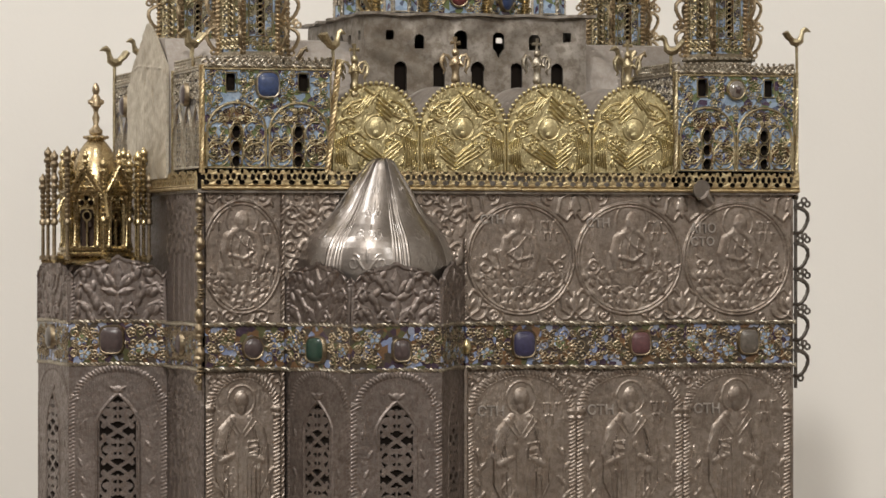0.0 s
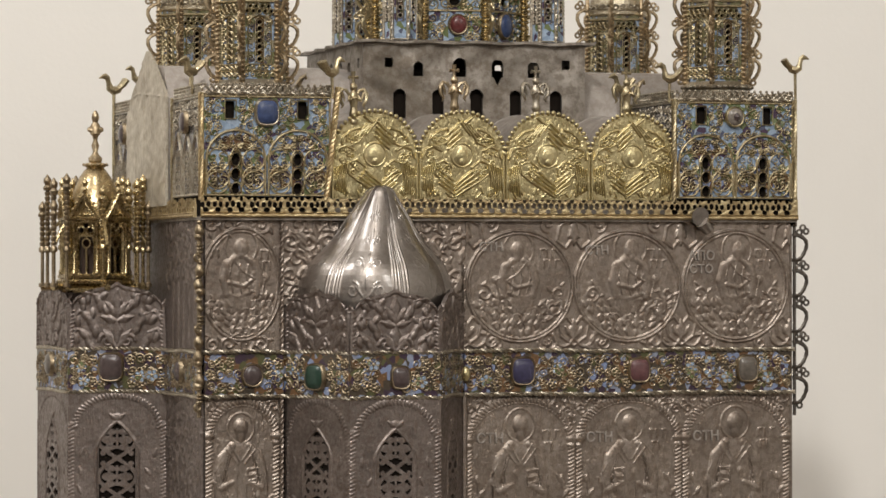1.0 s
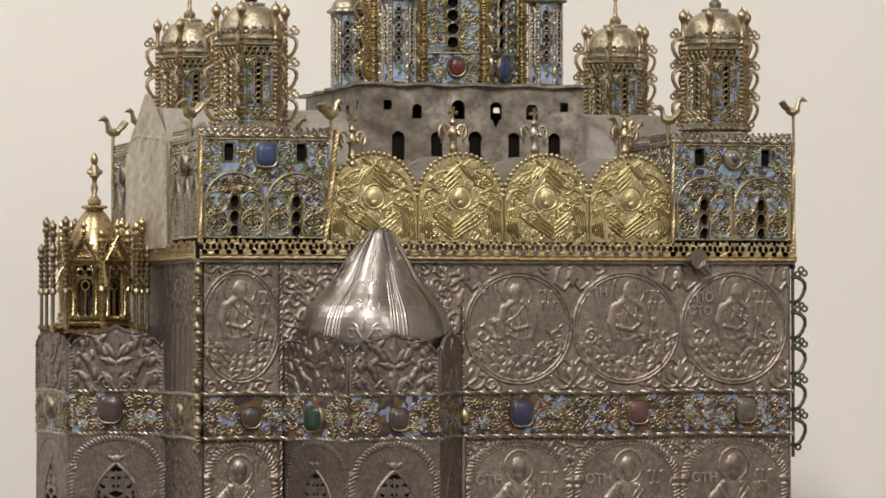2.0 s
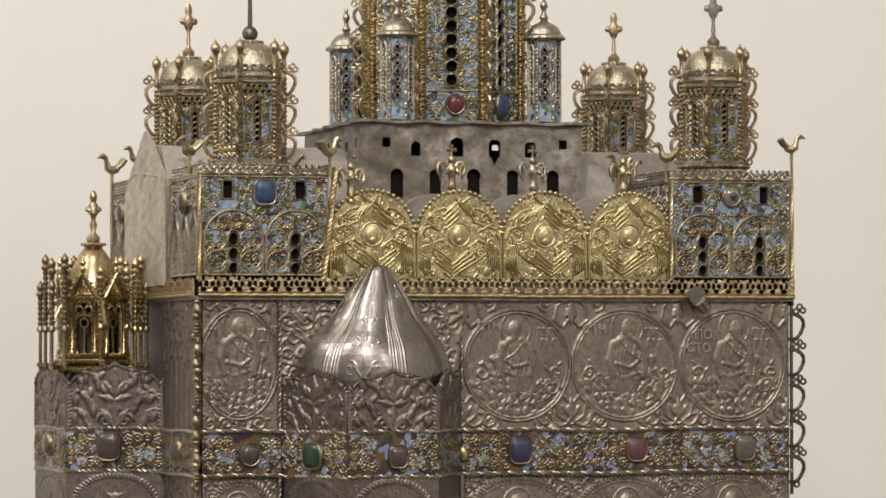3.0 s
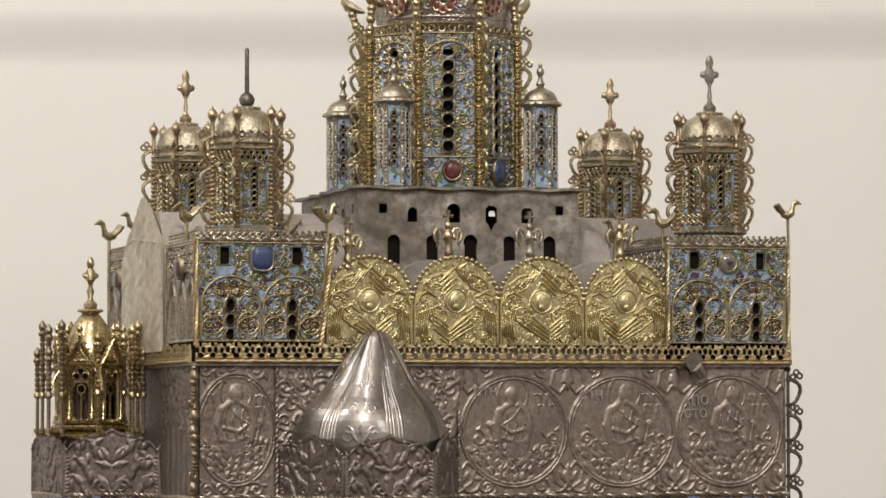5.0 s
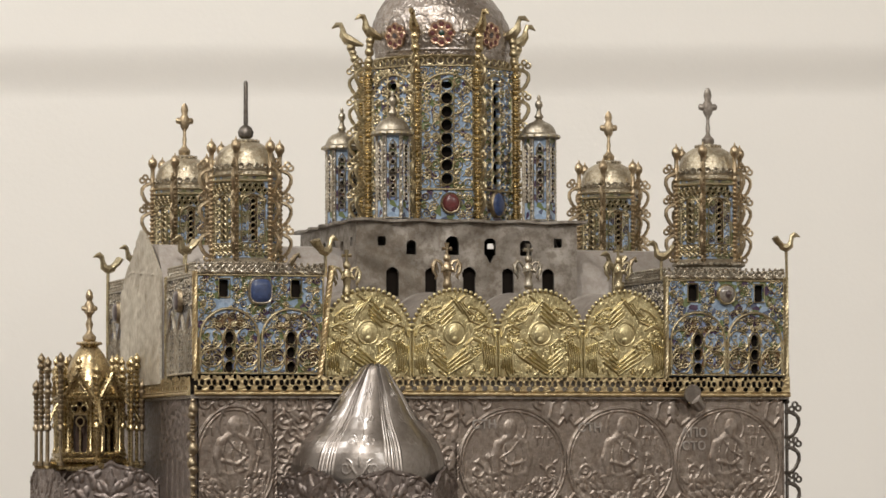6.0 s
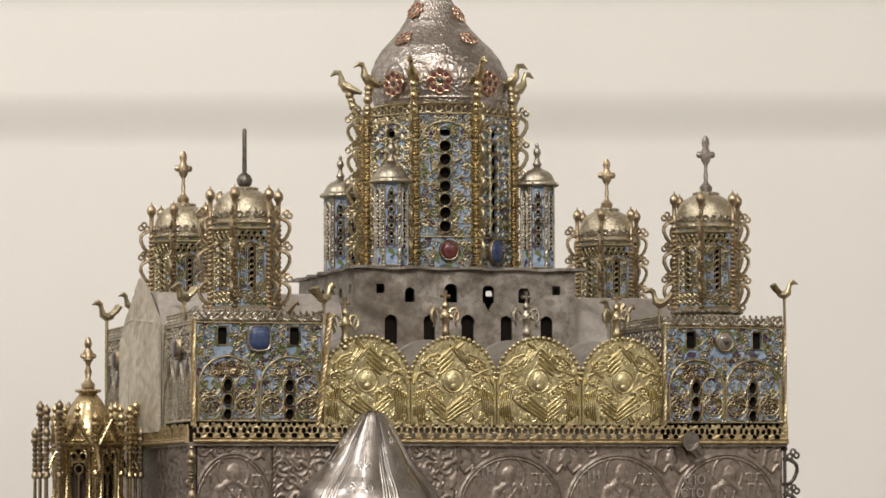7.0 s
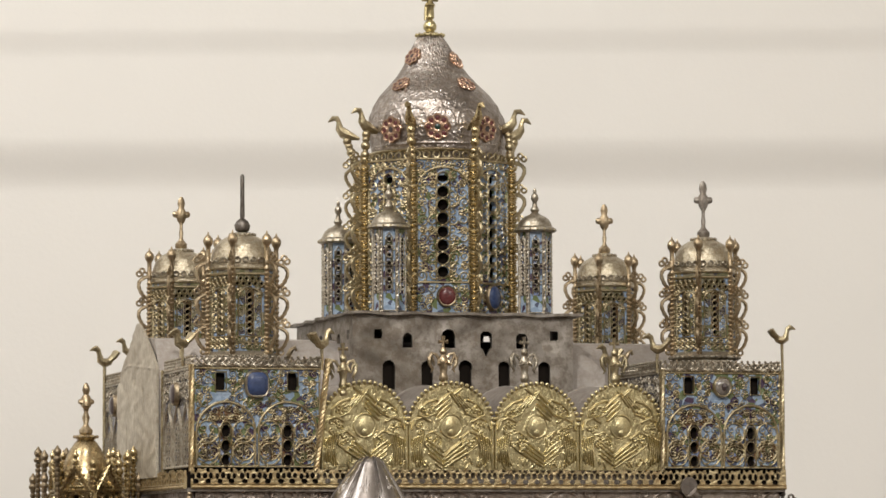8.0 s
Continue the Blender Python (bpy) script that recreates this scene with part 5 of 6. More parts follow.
def chain_of_curls(me, x, y, z0, z1, out, size=20.0, wire=2.8, period=50.0):
    """Openwork scrolls that stand out from a corner: tall half rings joined by trios of little rings."""
    ox, oy = math.cos(out), math.sin(out)
    n = max(1, round((z1 - z0) / period))
    h = (z1 - z0) / n
    for k in range(n):
        zc = z0 + (k + 0.5) * h
        pts, rad = [], []
        for j in range(15):
            a = math.radians(-105 + 210 * j / 14)
            d = size * 0.9 * math.cos(a) * (1.0 + 0.15 * math.sin(2 * a))
            pts.append((x + ox * (d + 2), y + oy * (d + 2), zc + h * 0.36 * math.sin(a)))
            rad.append(wire * (1.0 + 0.22 * (j % 2)))
        me.tube(pts, rad, 6)
        for d, q in ((0.42, -0.42), (0.42, 0.43), (0.98, 0.46), (0.70, 0.56)):
            me.ring((x + ox * size * d, y + oy * size * d, zc + h * q), 5.0, 2.3, (-oy, ox, 0), 10, 5)


def six(cx, cy, r, turn, n=6):
    return [(cx + r * math.cos(turn + 2 * math.pi * k / n), cy + r * math.sin(turn + 2 * math.pi * k / n)) for k in range(n)]


def cross_finial(parent, x, y, z, tall, mat, edge_on=False, face=0.0):
    me = Mesh()
    if edge_on:
        me.lathe(x, y, [(6, z), (13, z + 5), (15, z + 14), (11, z + 22), (4, z + 27), (4.5, z + 34), (4, z + 62), (4, z + tall - 4), (2, z + tall)], 10)
    else:
        me.lathe(0, 0, [(9, 0), (12, 4), (12, 11), (6, 17), (3.6, 22), (4.5, 32), (3.2, 40), (3.6, tall * 0.55)], 9)
        top = tall * 0.66
        slab = Mesh()
        slab.tube([(0, 0, tall * 0.48), (0, 0, top - 12), (0, 0, top - 4), (0, 0, top + 6), (0, 0, top + 13), (0, 0, top + 22), (0, 0, tall - 6), (0, 0, tall)], [4.0, 8.5, 10.5, 10.0, 6.0, 8.0, 6.5, 2.5], 10)
        for q in (-1, 1):
            slab.tube([(0, 0, top), (q * 10, 0, top), (q * 16, 0, top + 1), (q * 18, 0, top + 1)], [7.0, 6.6, 5.8, 2.5], 8)
        slab.moved(Matrix.Diagonal((1, 0.5, 1, 1)))
        me.add([tuple(v) for v in slab.v], slab.f)
        me.moved(Matrix.Translation((x, y, z)) @ Matrix.Rotation(face, 4, "Z"))
    return part("cross", me, mat, parent, "small cast cross finial")


TURN = radians(-119)


def tower_meshes():
    """One six-sided enamelled tower, its foot at the origin."""
    h, R = 158, 61
    pts = six(0, 0, R, TURN)
    n = math.hypot(pts[1][0] - pts[0][0], pts[1][1] - pts[0][1])
    sides = []
    for k in range(2):
        random.seed(40 + k)
        r = Relief(n, h, 1.0)
        edge_wires(r, 2.0)
        s_, X, Y = r.window(n / 2 - 8, n / 2 + 8, 36, 118)
        r.M[s_] = np.where(r.M[s_] == 0, 2, r.M[s_])
        for q in (-1, 1):
            r.stroke([(n / 2 + q * 8, 36), (n / 2 + q * 8, 112), (n / 2, 120)], 1.3, 3.6, 1)
            for j in range(4):
                r.scroll(n / 2 + q * 16, 44 + 20 * j, 6.5, 90 - 90 * q, q * 1.1, 1.0, 2.8, 1)
                r.scroll(n / 2 + q * 18, 55 + 20 * j, 4.5, 90 + 90 * q, -q * 1.0, 0.9, 2.6, 1)
        wires(r, 4, n - 4, 104, 122, 13.0, lambda x, y: abs(x - n / 2) > 17, 1.0)
        for k2 in range(7):
            r.hole(n / 2, 42 + k2 * 11, 2.6, 3.0)
            r.circle(n / 2, 42 + k2 * 11, 5.0, 1.3, 4, 1)
        r.stroke([(9, 34), (9, 104)] + [(n / 2 + (n / 2 - 9) * math.cos(a), 104 + 16 * math.sin(a)) for a in np.radians(np.linspace(180, 0, 12))] + [(n - 9, 34)], 1.6, 4, 1)
        for j, y in enumerate((14, 26)):
            r.stroke([(0, y + 6), (n, y + 6)], 1.4, 3.4, 1)
            for i in range(5):
                r.circle(6 + i * (n - 12) / 4, y, 3.4, 1.5, 3.6, 1)
        for j in range(2):
            for i in range(5 - j):
                r.hole(8 + (i + 0.5 * j) * (n - 16) / 4, 128 + 9 * j, 2.1, 2.1)
                r.circle(8 + (i + 0.5 * j) * (n - 16) / 4, 128 + 9 * j, 4.0, 1.3, 3.6, 1)
        r.stroke([(0, h - 12), (n, h - 12)], 3.0, 4.6, 1)
        sides.append(r)
    return pts, n, sides


T_PTS, T_SIDE, T_RELIEFS = tower_meshes()
T_DATA = {}


def tower(x, y, z, gilt, enamel_mat, crossmat, tall, edge_on):
    m = Matrix.Translation((x * U, y * U, z * U))
    t = link("corner_tower", None, ark, "six-sided filigree enamel tower with a gilt dome", m)
    key = enamel_mat.name
    if key not in T_DATA:
        T_DATA[key] = [T_RELIEFS[k % 2].mesh("enamel_side", [enamel_mat, GILT_PALE, MIXED], facet_place(T_PTS[k], T_PTS[(k + 1) % 6], 0), 4) for k in range(6)]
    for data in T_DATA[key]:
        link("enamel_side", data, t)
    # added dark body; shows through the tower's piercings as interior shade
    me = Mesh()
    me.lathe(0, 0, [(52, 2), (52, 150)], 6, turn=TURN)
    part("dark_infill", me, DARK, t)
    me = Mesh()
    drop = z - ST1 - 1
    me.lathe(0, 0, [(74, -drop), (74, -drop + 5), (66, -drop + 8), (65, -10), (70, -6), (70, -2), (66, 2), (62, 6)], 6, turn=TURN)
    part("foot_moulding", me, WORN, t)
    me = Mesh()
    for k in range(36):
        w = 2 * math.pi * k / 36
        me.ring((68 * math.cos(w), 68 * math.sin(w), -drop + 14), 5.2, 2.0, (math.cos(w), math.sin(w), 0), 9, 5)
        me.bead(66 * math.cos(w), 66 * math.sin(w), -4, 3.2, 6)
    part("foot_cresting", me, WORN, t, kind="stuff")
    for k, (px, py) in enumerate(T_PTS):
        a = TURN + 2 * math.pi * k / 6
        me = Mesh()
        qx, qy = px + 3 * math.cos(a), py + 3 * math.sin(a)
        turned_column(me, qx, qy, -4, 164, 4.6, top=[(5.6, 168), (4.6, 172), (4.2, 192), (5.2, 198), (8.0, 202), (9.6, 207.5), (8.6, 213), (5.0, 217.5), (2.2, 220), (0.8, 225)])
        part("colonnette", me, gilt, t)
        me = Mesh()
        chain_of_curls(me, qx, qy, 2, 176, a, 21, 3.3, 56)
        part("openwork_bracket", me, gilt, t)
    me = Mesh()
    me.lathe(0, 0, [(57, 154), (60, 157), (60, 163), (57, 166), (57.5, 173), (56, 184), (51, 198), (42, 209), (30, 216), (22, 219), (22, 223), (14, 225), (3, 226)], 28)
    part("dome", me, DOME, t, "hammered gilt dome")
    me = Mesh()
    for k in range(26):
        w = 2 * math.pi * k / 26
        me.ring((60 * math.cos(w), 60 * math.sin(w), 172), 4.2, 1.6, (math.cos(w), math.sin(w), 0), 9, 5)
    for k in range(16):
        w = 2 * math.pi * k / 16
        me.bead(23 * math.cos(w), 23 * math.sin(w), 221, 3.0, 6)
    part("dome_cresting", me, WORN, t, kind="stuff")
    cross_finial(t, 0, 0, 224, tall, crossmat, edge_on, radians(random.uniform(-12, 12)))
    return t


random.seed(7)
tower(119, 118, 349, BRONZE, OLIVE, IRON, 108, True)
tower(1015, 118, 358, BRONZE, OLIVE, SILVER_DULL, 108, False)
tower(126, 682, 364, BRONZE, OLIVE, BRONZE, 104, False)
tower(1008, 682, 371, BRONZE, OLIVE, BRONZE, 102, False)

# ---- main drum and onion dome ----
CX, CY, DZ0, DZ1, DR = 566, 400, 438, 738, 149
drum = link("main_drum", None, ark, "eight-sided drum of filigree enamel and gilt columns")
D_TURN = radians(-122)
dp = six(CX, CY, DR, D_TURN, 8)
dn = math.hypot(dp[1][0] - dp[0][0], dp[1][1] - dp[0][1])
for k in range(8):
    random.seed(60 + k)
    h = DZ1 - DZ0
    r = Relief(dn, h, 1.1)
    edge_wires(r, 2.6)
    mid = dn / 2
    wires(r, 8, dn - 8, 66, h - 24, 21, lambda x, y: abs(x - mid) > 13, 1.6)
    wires(r, 8, dn - 8, 5, 58, 18, lambda x, y: abs(x - mid) > 22, 1.5)
    half = dn / 2 - 7
    wires(r, 5, dn - 5, h - 58, h - 6, 17, lambda x, y: math.hypot((x - mid) / half, (y - (h - 62)) / 44) > 1.04, 1.5)
    r.stroke([(mid - half, 62), (mid - half, h - 62)] + [(mid + half * math.cos(a), h - 62 + 44 * math.sin(a)) for a in np.radians(np.linspace(180, 0, 16))] + [(mid + half, 62), (mid - half, 62)], 2.2, 4.6, 1)
    for j in range(8):
        y = 82 + 25.5 * j
        r.hole(mid, y, 9.2, 9.2 if j < 7 else 6.0, 2.2)
        r.circle(mid, y, 11.8, 1.6, 5, 1)
    r.stroke([(mid - 13, 66), (mid - 13, 278)], 1.5, 4, 1)
    r.stroke([(mid + 13, 66), (mid + 13, 278)], 1.5, 4, 1)
    r.part("enamel_side", [BLUE, GILT_PALE, MIXED], facet_place(dp[k], dp[(k + 1) % 8], DZ0), drum, thick=5)
# drum filled near black, so its holes look unlit
me = Mesh()
me.lathe(CX, CY, [(134, DZ0), (134, DZ1)], 8, turn=D_TURN)
part("dark_infill", me, DARK, drum)
for k, (x, y) in enumerate(dp):
    a = D_TURN + 2 * math.pi * k / 8
    x, y = x + 5 * math.cos(a), y + 5 * math.sin(a)
    me = Mesh()
    z, prof = DZ0, []
    while z < DZ1 - 20:
        prof += [(7.0, z), (11.5, z + 3), (11.5, z + 5), (6.6, z + 8)]
        for q in range(4):
            prof += [(7.6, z + 9 + 5 * q), (10.6, z + 10.6 + 5 * q), (10.6, z + 12.2 + 5 * q), (7.4, z + 13.6 + 5 * q)]
        prof += [(6.6, z + 30), (11.0, z + 33), (11.0, z + 37), (6.4, z + 41)]
        z += 42
    prof += [(6.5, z), (9, z + 5), (8, DZ1 + 6)]
    me.lathe(x, y, prof, 10)
    part("colonnette", me, GOLD, drum, "cast gilt colonnette")
    me = Mesh()
    chain_of_curls(me, x, y, DZ0 + 6, DZ1 + 8, a, 26, 3.4, 60)
    part("openwork_bracket", me, GILT_PALE, drum)
    me = Mesh()
    ox, oy = math.cos(a), math.sin(a)
    seen = (math.degrees(a) + 106) % 360
    lean = 9 if seen < 45 or seen > 315 else -6 if seen < 90 or seen > 270 else 30 if seen < 180 else 28
    front = seen < 45 or seen > 315
    me.tube([(x, y, DZ1), (x + ox * lean * 0.48, y + oy * lean * 0.48, DZ1 + 22), (x + ox * lean * 0.8, y + oy * lean * 0.8, DZ1 + 48), (x + ox * lean, y + oy * lean, DZ1 + 66)], [7, 5, 7, 5], 8)
    for d, z, r_ in ((6, 12, 9), (11, 30, 9.5), (14, 42, 7.5), (17, 52, 9)):
        me.bead(x + ox * d * lean / 21, y + oy * d * lean / 21, DZ1 + z, r_, 9)
    # long-necked bird that looks outwards
    path = [(-30, 56), (-12, 62), (2, 68), (11, 78), (12, 90), (16, 98), (24, 98), (34, 91)]
    me.tube([(x + ox * (lean + d), y + oy * (lean + d), DZ1 + z) for d, z in path], [3.0, 8.5, 11, 8, 4.8, 5.6, 5.2, 1.0], 8)
    # birds facing the view get brighter gilding: their lit tone put in colour
    part("cast_bird", me, GOLD if front else GILT_PALE, drum, "long-necked cast bird on a bracket")

for k, mat, lab in ((0, GEM_RED, "round dull red stone"), (1, GEM_BLUE, "oval deep blue stone")):
    a_, b_2 = dp[k], dp[(k + 1) % 8]
    t_ = 0.5 if k == 1 else 0.56
    stone_on(a_, b_2, t_, DZ0 + 36, 16 if k == 0 else 17, 17 if k == 0 else 22, mat, drum, lab, False)

onion = link("onion_dome", None, ark, "engraved silver onion dome with gilt rosettes")
profile = [(126, 738), (128, 756), (132, 786), (133, 806), (130, 826), (121, 850), (106, 872), (88, 890), (70, 910), (56, 930), (46, 948), (38, 964), (30, 978), (23, 988)]
ONION = aged_metal("engraved_silver", (0.47, 0.43, 0.40), (0.29, 0.258, 0.235), (0.26, 0.44), 40.0, 900.0, 0.24)
O_R, O_Z = np.array([q[0] for q in profile], float), np.array([q[1] for q in profile], float)
O_S = np.concatenate([[0], np.cumsum(np.hypot(np.diff(O_R), np.diff(O_Z)))])


def dome_lean(z):
    """The old dome stands a little askew."""
    return 7 - 15 * (z - 790) / 200


def onion_place(X, Y, H):
    r_, z = np.interp(Y, O_S, O_R) + H, np.interp(Y, O_S, O_Z)
    a = X / 830 * 2 * math.pi
    return CX + dome_lean(z) + r_ * np.cos(a), CY + r_ * np.sin(a), z


random.seed(31)
r = Relief(830, float(O_S[-1]), 1.7)
foliage(r, 0, 830, 8, 276, 15, None, 0.95)
r.hatch(900, 9, 0.6)
r.stroke([(0, 30), (830, 30)], 1.6, 2)
for k in range(16):
    c = 830 * (k + 0.5) / 16
    r.circle(c, 66, 24, 1.6, 2.2, a0=0, a1=180, ry=34)
r.part("dome_shell", ONION, onion_place, onion, thick=2)


def on_onion(angle, z):
    for (r0, z0), (r1, z1) in zip(profile, profile[1:]):
        if z0 <= z <= z1:
            rr = r0 + (r1 - r0) * (z - z0) / (z1 - z0)
            return rr, math.atan2(r0 - r1, z1 - z0)
    return profile[-1][0], 0.0


def rosette(angle, z, size, centre):
    rr, lean = on_onion(angle, z)
    me = Mesh()
    for k in range(8):
        w = 2 * math.pi * k / 8
        me.slot = 0
        me.ring((size * 0.66 * math.cos(w), size * 0.66 * math.sin(w), 2.5), size * 0.27, size * 0.10, (0, 0, 1), 10, 5)
        me.slot = 1
        me.lathe(size * 0.66 * math.cos(w), size * 0.66 * math.sin(w), [(size * 0.24, 1), (size * 0.2, 3), (1, 3.6)], 8)
    me.slot = 0
    me.lathe(0, 0, [(size * 0.86, -3), (size * 0.9, 0.5), (size * 0.4, 1.2)], 16)
    me.ring((0, 0, 3), size * 0.30, size * 0.1, (0, 0, 1), 12, 5)
    me.slot = 2
    me.lathe(0, 0, [(size * 0.28, 1), (size * 0.2, 5), (1, 6)], 10)
    me.moved(Matrix.Translation((CX + dome_lean(z), CY, z)) @ Matrix.Rotation(angle, 4, "Z") @ Matrix.Translation((rr, 0, 0)) @ Matrix.Rotation(math.pi / 2 - lean, 4, "Y"))
    part("rosette", me, [COPPER, GEM_RED, centre], onion, "coppery gilt rosette with red enamel petals")


COPPER = aged_metal("copper_gilding", (0.60, 0.43, 0.32), (0.38, 0.25, 0.17), (0.25, 0.4))
VIEW = -106.0
for deg, z, size in ((VIEW, 798, 26), (VIEW - 41, 796, 26), (VIEW + 44, 797, 26), (VIEW - 43, 886, 20), (VIEW + 42, 886, 20), (VIEW - 48, 945, 20), (VIEW + 62, 938, 20),
                     (VIEW + 130, 797, 26), (VIEW - 130, 797, 26), (VIEW + 180, 797, 26)):
    rosette(radians(deg), z, size, GEM_GREEN if deg == VIEW else GEM_BROWN)
me = Mesh()
for k in range(44):
    w = 2 * math.pi * k / 44
    me.ring((CX + 5 + 134 * math.cos(w), CY + 134 * math.sin(w), 745), 6.5, 2.1, (math.cos(w), math.sin(w), 0), 10, 5)
part("ring_cresting", me, GILT_PALE, onion, kind="stuff")
me = Mesh()
me.lathe(CX, CY, [(136, 730), (141, 734), (141, 737), (134, 740)], 8, turn=D_TURN)
me.lathe(CX, CY, [(130, 752), (133, 755), (130, 758)], 40)
part("cornice", me, GILT_PALE, onion)
me = Mesh()
me.lathe((CX - 8), CY, [(22, 986), (27, 989), (27, 992), (14, 995), (8, 998), (13, 1004), (13.5, 1011), (9, 1018), (5, 1022), (9, 1026), (8, 1044), (11, 1050), (5, 1058), (7, 1080), (2, 1090)], 12)
for k in range(14):
    w = 2 * math.pi * k / 14
    me.bead((CX - 8) + 27 * math.cos(w), CY + 27 * math.sin(w), 991, 3.2, 6)
me.tube([((CX - 8) - 16, CY, 1062), ((CX - 8) + 16, CY, 1062)], 4.5, 8)
me.tube([((CX - 8) - 9, CY - 3, 1046), ((CX - 8) - 10, CY - 3, 1020)], 3, 6)
part("top_finial", me, GILT, onion, "gilt ball and cross finial")


# ---- four little turrets round the drum ----
def turret(x, y):
    t = link("turret", None, ark, "slim enamelled turret with a silver cap", Matrix.Translation((x * U, y * U, 438 * U)))
    pts = six(0, 0, 30, radians(-75))
    n = math.hypot(pts[1][0] - pts[0][0], pts[1][1] - pts[0][1])
    for k in range(6):
        random.seed(90 + k)
        r = Relief(n, 160, 1.1)
        edge_wires(r, 1.8)
        r.stroke([(n / 2 - 6, 36), (n / 2 - 6, 140), (n / 2, 148), (n / 2 + 6, 140), (n / 2 + 6, 36)], 1.3, 3.4, 1)
        s, X, Y = r.window(n / 2 - 5, n / 2 + 5, 36, 140)
        r.M[s] = np.where(r.M[s] == 0, 2, r.M[s])
        for j in range(7):
            r.blob(n / 2, 46 + j * 15, 3.2, 3.2, 2.0, 3)
            r.circle(n / 2, 46 + j * 15, 4.4, 1.1, 3.6, 1)
            for q in (-1, 1) if j % 2 else ():
                r.scroll(n / 2 + q * 10.5, 44 + j * 15, 4.6, 90, q * 0.9, 0.9, 2.4, 1)
        r.part("enamel_side", [BLUE, WORN, MIXED, DARK], facet_place(pts[k], pts[(k + 1) % 6], 0), t)
        me = Mesh()
        me.rope((*pts[k], 0), (*pts[k], 160), 3.2)
        part("corded_post", me, WORN, t)
    me = Mesh()
    me.lathe(0, 0, [(36, 157), (41, 160), (40, 164), (33, 168), (31, 174), (27, 181), (20, 187), (11, 191), (6, 195), (9, 200), (5, 207), (4, 215), (7.5, 221), (6.5, 228), (3, 232), (4, 236), (1.5, 242)], 16)
    part("cap", me, WORN, t, "worn silver-gilt cap")
    me = Mesh()
    for k in range(18):
        w = 2 * math.pi * k / 18
        me.bead(38 * math.cos(w), 38 * math.sin(w), 161, 3.4, 6)
    part("bead_edge", me, GILT_PALE, t, kind="stuff")


for sx, sy in ((-140, -175), (148, -175), (-150, 165), (146, 165)):
    turret(CX + sx, CY + sy)

# ---- gilt lantern on the side apse ----
LX, LY, LZ = -107, 448, -16
lantern = link("gilt_lantern", None, ark, "bright gilt gothic lantern with pinnacles", Matrix.Translation((LX * U, LY * U, LZ * U)))
L_TURN = radians(-88)
lp = six(0, 0, 65, L_TURN)
ln = math.hypot(lp[1][0] - lp[0][0], lp[1][1] - lp[0][1])
for k in range(6):
    r = Relief(ln, 170, 1.1)
    for y, g in ((4, 4.5), (13, 3), (20, 2)):
        r.stroke([(0, y), (ln, y)], g, g + 1)
    half = ln / 2
    # narrow light with a mullion and a heart, a pierced trefoil over it
    r.hole(half, 55, 13, 34, 7.0)
    s_, X, Y = r.window(half - 15, half + 15, 18, 92)
    heart_d = np.hypot((X - half) / 9.5, (Y - 78) / 11.0)
    r.K[s_] |= ((np.abs(X - half) < 1.9) & (Y < 68)) | ((heart_d < 1.0) & (heart_d > 0.58))
    for hx, hy in ((0, 112), (-9, 102), (9, 102)):
        r.hole(half + hx, hy, 4.2, 5.0)
        r.circle(half + hx, hy, 6.0, 1.5, 5.0)
    r.stroke([(half - 17, 22), (half - 17, 98)] + [(half + 17 * math.cos(a), 98 + 22 * math.sin(a)) for a in np.radians(np.linspace(180, 0, 12))] + [(half + 17, 22)], 2.2, 5)
    for y in (122, 127, 132):
        r.stroke([(3, y), (ln - 3, y)], 2.0, 5.0)
    for x in (4, 9, ln - 9, ln - 4):
        r.stroke([(x, 22), (x, 132)], 1.8, 4.5)
    r.K &= r.y[:, None] < 168 - np.abs(r.x[None, :] - half) * 1.35
    for g in (4, 11, 17):
        r.stroke([(1, 168 - (half - 1) * 1.35 - g), (half, 168 - g), (ln - 1, 168 - (half - 1) * 1.35 - g)], 2.0, 5.5)
    r.part("gothic_side", GOLD, facet_place(lp[k], lp[(k + 1) % 6], 0), lantern, thick=4)
for k in range(6):
    a, b = Vector((*lp[k], 0)), Vector((*lp[(k + 1) % 6], 0))
    d = b - a
    out = Vector((d.y, -d.x, 0)).normalized()

    def at(t, z, o=5.0):
        return a + d * t + out * o + Vector((0, 0, z))
    me = Mesh()
    me.tube([at(0.06, 124, 7), at(0.5, 171, 7), at(0.94, 124, 7)], [3.6, 4.2, 3.6], 6)
    me.tube([at(0.16, 126, 6), at(0.5, 161, 6), at(0.84, 126, 6)], 2.2, 6)
    me.tube([at(0.04, 124), at(0.96, 124)], 3.8, 6)
    me.tube([at(0.08, 117), at(0.92, 117)], 2.2, 6)
    for j in range(4):
        for t in (0.14 + 0.1 * j, 0.86 - 0.1 * j):
            p = at(t, 124 + 47 * (0.5 - abs(t - 0.5)) / 0.44 + 3, 8)
            me.bead(p.x, p.y, p.z, 3.0, 6)
    p = at(0.5, 178, 7)
    me.lathe(p.x, p.y, [(3, p.z - 6), (6, p.z), (3.5, p.z + 5), (6, p.z + 10), (6, p.z + 14), (2.5, p.z + 18), (1, p.z + 24)], 8)
    part("gable", me, GOLD, lantern, "little gilt gable with crockets")
    me = Mesh()
    for t in (0.16, 0.84):
        p = at(t, 0, 4)
        me.lathe(p.x, p.y, [(5, 20), (5, 26), (2.9, 29), (2.9, 106), (5, 110), (5, 115)], 8)
    me.tube([at(0.02, 16), at(0.98, 16)], 4.5, 6)
    me.tube([at(0.0, 6, 7), at(1.0, 6, 7)], 5.0, 6)
    part("window_frame", me, GOLD, lantern)
me = Mesh()
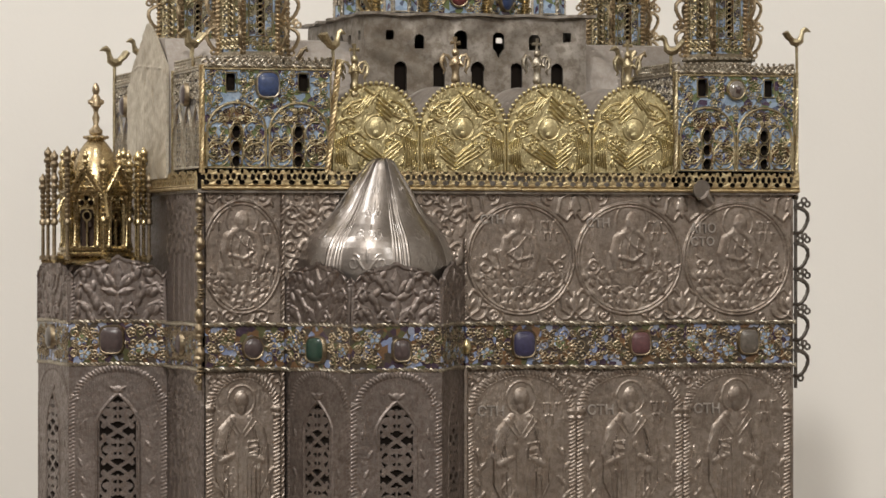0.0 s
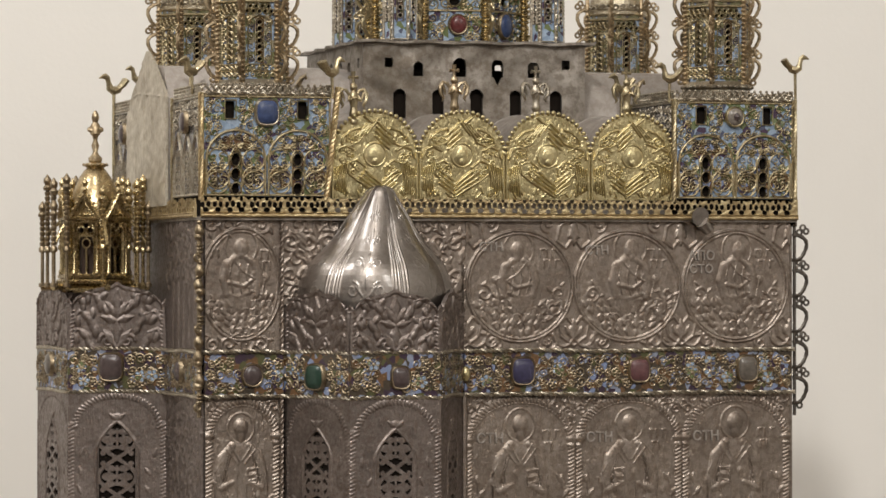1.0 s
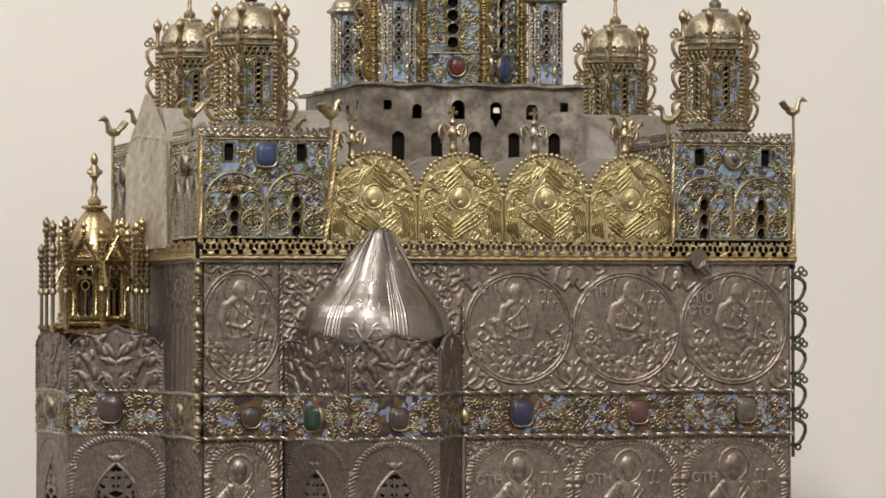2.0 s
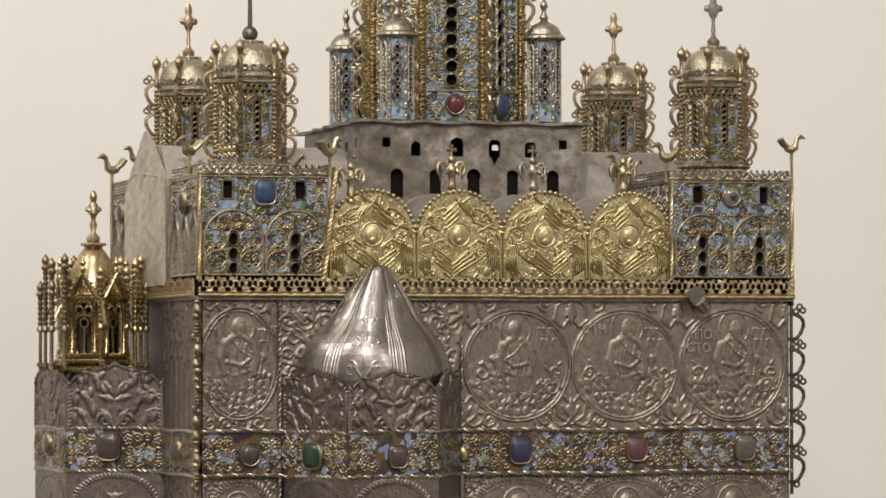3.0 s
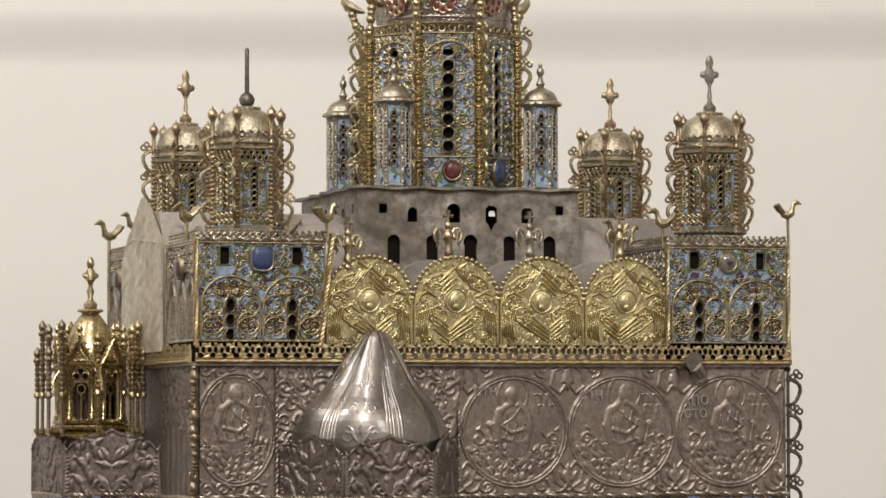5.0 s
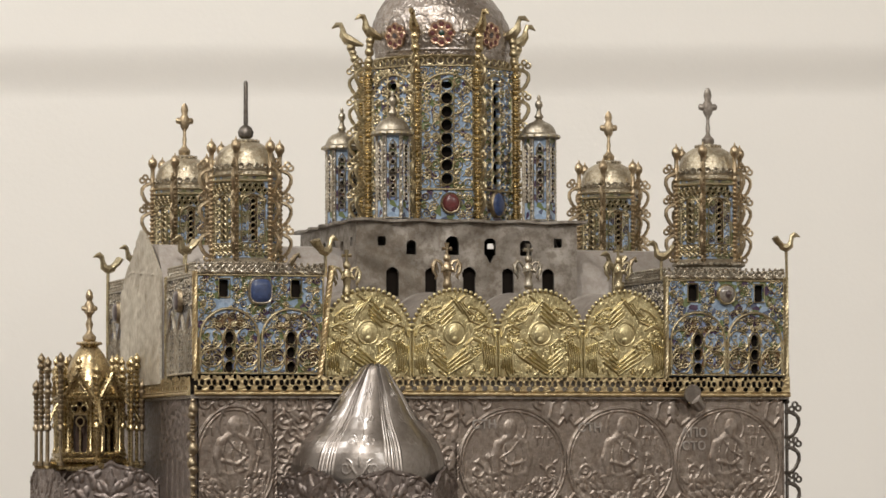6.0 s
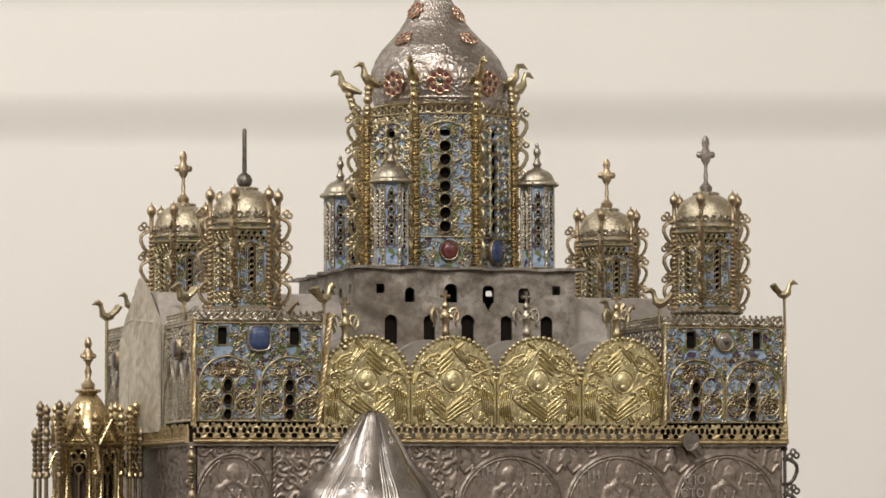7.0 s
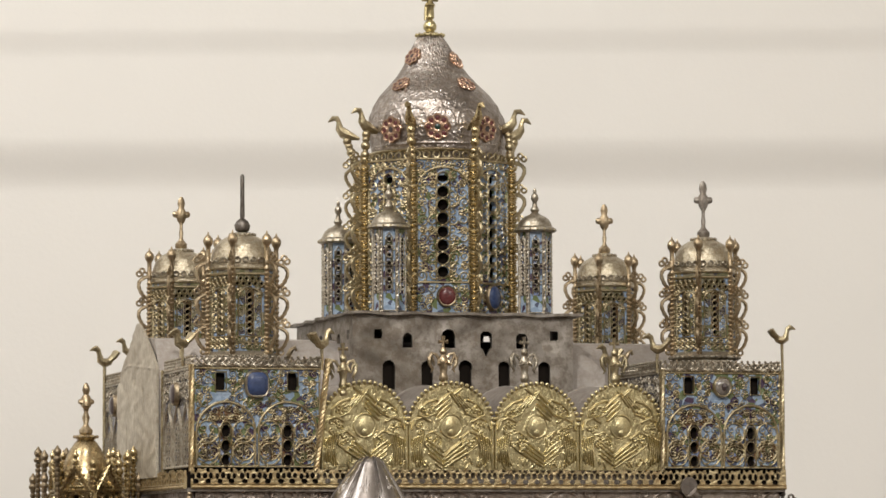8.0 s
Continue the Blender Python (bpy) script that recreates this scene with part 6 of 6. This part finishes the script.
me.lathe(0, 0, [(34, 4), (34, 120)], 6, turn=L_TURN)
part("dark_infill", me, material("red_brown_lining", (0.05, 0.026, 0.016), 0.7)[0], lantern)
me = Mesh()
me.lathe(0, 0, [(80, -14), (84, -10), (84, -6), (74, -2), (66, 2)], 6, turn=L_TURN)
part("foot_moulding", me, GOLD, lantern)
me = Mesh()
me.lathe(0, 0, [(53, 118), (52, 140), (48, 158), (43, 174), (37, 189), (30, 203), (22, 214), (16, 220), (19, 222), (22, 225), (20, 228), (10, 231)], 12, turn=L_TURN)
part("lantern_cap", me, CAP_GILT, lantern, "smooth bright gilt cap")
me = Mesh()
for k in range(12):
    w = 2 * math.pi * k / 12
    me.bead(22 * math.cos(w), 22 * math.sin(w), 226, 3, 6)
me.lathe(0, 0, [(8, 228), (13, 233), (13, 239), (7, 245), (4.5, 250), (7.5, 262), (4, 272), (6, 280), (10, 284), (9, 300), (5, 306), (7.5, 314), (6, 322), (2, 328)], 10)
me.tube([(-15, 0, 292), (-8, 0, 292), (8, 0, 292), (15, 0, 292)], [3.5, 7, 7, 3.5], 7)
part("cross", me, BRONZE, lantern, "small cast cross finial")


def pinnacle(x, y, foot, tall, mat):
    me = Mesh()
    prof = [(7, foot), (7, foot + 6), (3.4, foot + 9), (3.3, foot + 64), (7, foot + 67), (7.2, foot + 73), (4.0, foot + 77)]
    z = foot + 80
    while z < tall - 34:
        prof += [(5.4, z), (5.4, z + 4), (3.5, z + 6)]
        z += 9.5
    prof += [(7.5, tall - 30), (8.5, tall - 25), (5, tall - 20), (7.5, tall - 15), (7.5, tall - 9), (4, tall - 5), (1.2, tall)]
    me.lathe(x, y, prof, 8)
    part("pinnacle", me, mat, lantern)


for k in range(6):
    a = L_TURN + math.pi / 3 * k
    pinnacle(66 * math.cos(a), 66 * math.sin(a), 0, 186, GOLD)
    for off, rr, tall in ((0.0, 104, 158), (0.20, 90, 208), (-0.20, 90, 200)):
        if k:
            pinnacle(rr * math.cos(a + off), rr * math.sin(a + off), -4, tall, BAND_GILT if k in (3, 4, 5) or not off else GOLD)
    me = Mesh()
    me.tube([(66 * math.cos(a), 66 * math.sin(a), 122), (86 * math.cos(a), 86 * math.sin(a), 104), (102 * math.cos(a), 102 * math.sin(a), 74)], 3.2, 6)
    part("flying_buttress", me, GOLD, lantern)
    me = Mesh()
    me.tube([(62 * math.cos(a), 62 * math.sin(a), -4), (106 * math.cos(a), 106 * math.sin(a), -4)], 6.5, 6)
    part("foot_bracket", me, GOLD, lantern)

# ---- openwork edge on the far corner, and the locking pin ----
me = Mesh()
chain_of_curls(me, W + 4, 4, -245, 86, 0.0, 24, 3.6, 66)
me.tube([(W + 4, 4, -258), (W + 4, 4, 96)], 3.2, 6)
me.bead(W + 4, 4, 96, 6)
part("openwork_edge", me, IRON, ark, "dark openwork edging of small scrolls")
me = Mesh()
me.tube([(938, -2, 92), (934, -30, 98)], 8, 10)
me.tube([(926, -30, 110), (926.5, -34, 109.5)], [17, 17], 20)
me.tube([(946, -22, 84), (930, -30, 100)], [11, 13], 12)
part("locking_pin", me, SILVER_BRIGHT, ark, "turned silver locking pin")


def lettering(text, x, z, size):
    """Raised letters soldered on the front."""
    data = bpy.data.curves.new("lettering", "FONT")
    data.body, data.size, data.extrude, data.bevel_depth = text, size * U, 0.5 * U, 0.6 * U
    data.resolution_u = 2
    data.materials.append(ROOF)
    link("lettering", data, front_wall, "raised letters on the silver front", pose(x * U, -2.2 * U, (z + BASE) * U, 90, 0, 0))


for text, x, z, size in (("\u0410\u041f\u041e", 914, 30, 24), ("\u0421\u0422\u041e", 916, 6, 22), ("\u0421\u0422\u041d", 512, 46, 22), ("\u0421\u0422\u041d", 714, 40, 22),
                         ("\u0421\u0422\u041d", 507, -302, 25), ("\u0421\u0422\u041d", 716, -302, 25), ("\u0421\u0422\u041d", 922, -302, 25)):
    lettering(text, x, z, size)
me = Mesh()
me.bead(484, -12, -176, 9, 10, 1.6)
part("clasp", me, GILT, ark, "worn gilt clasp")
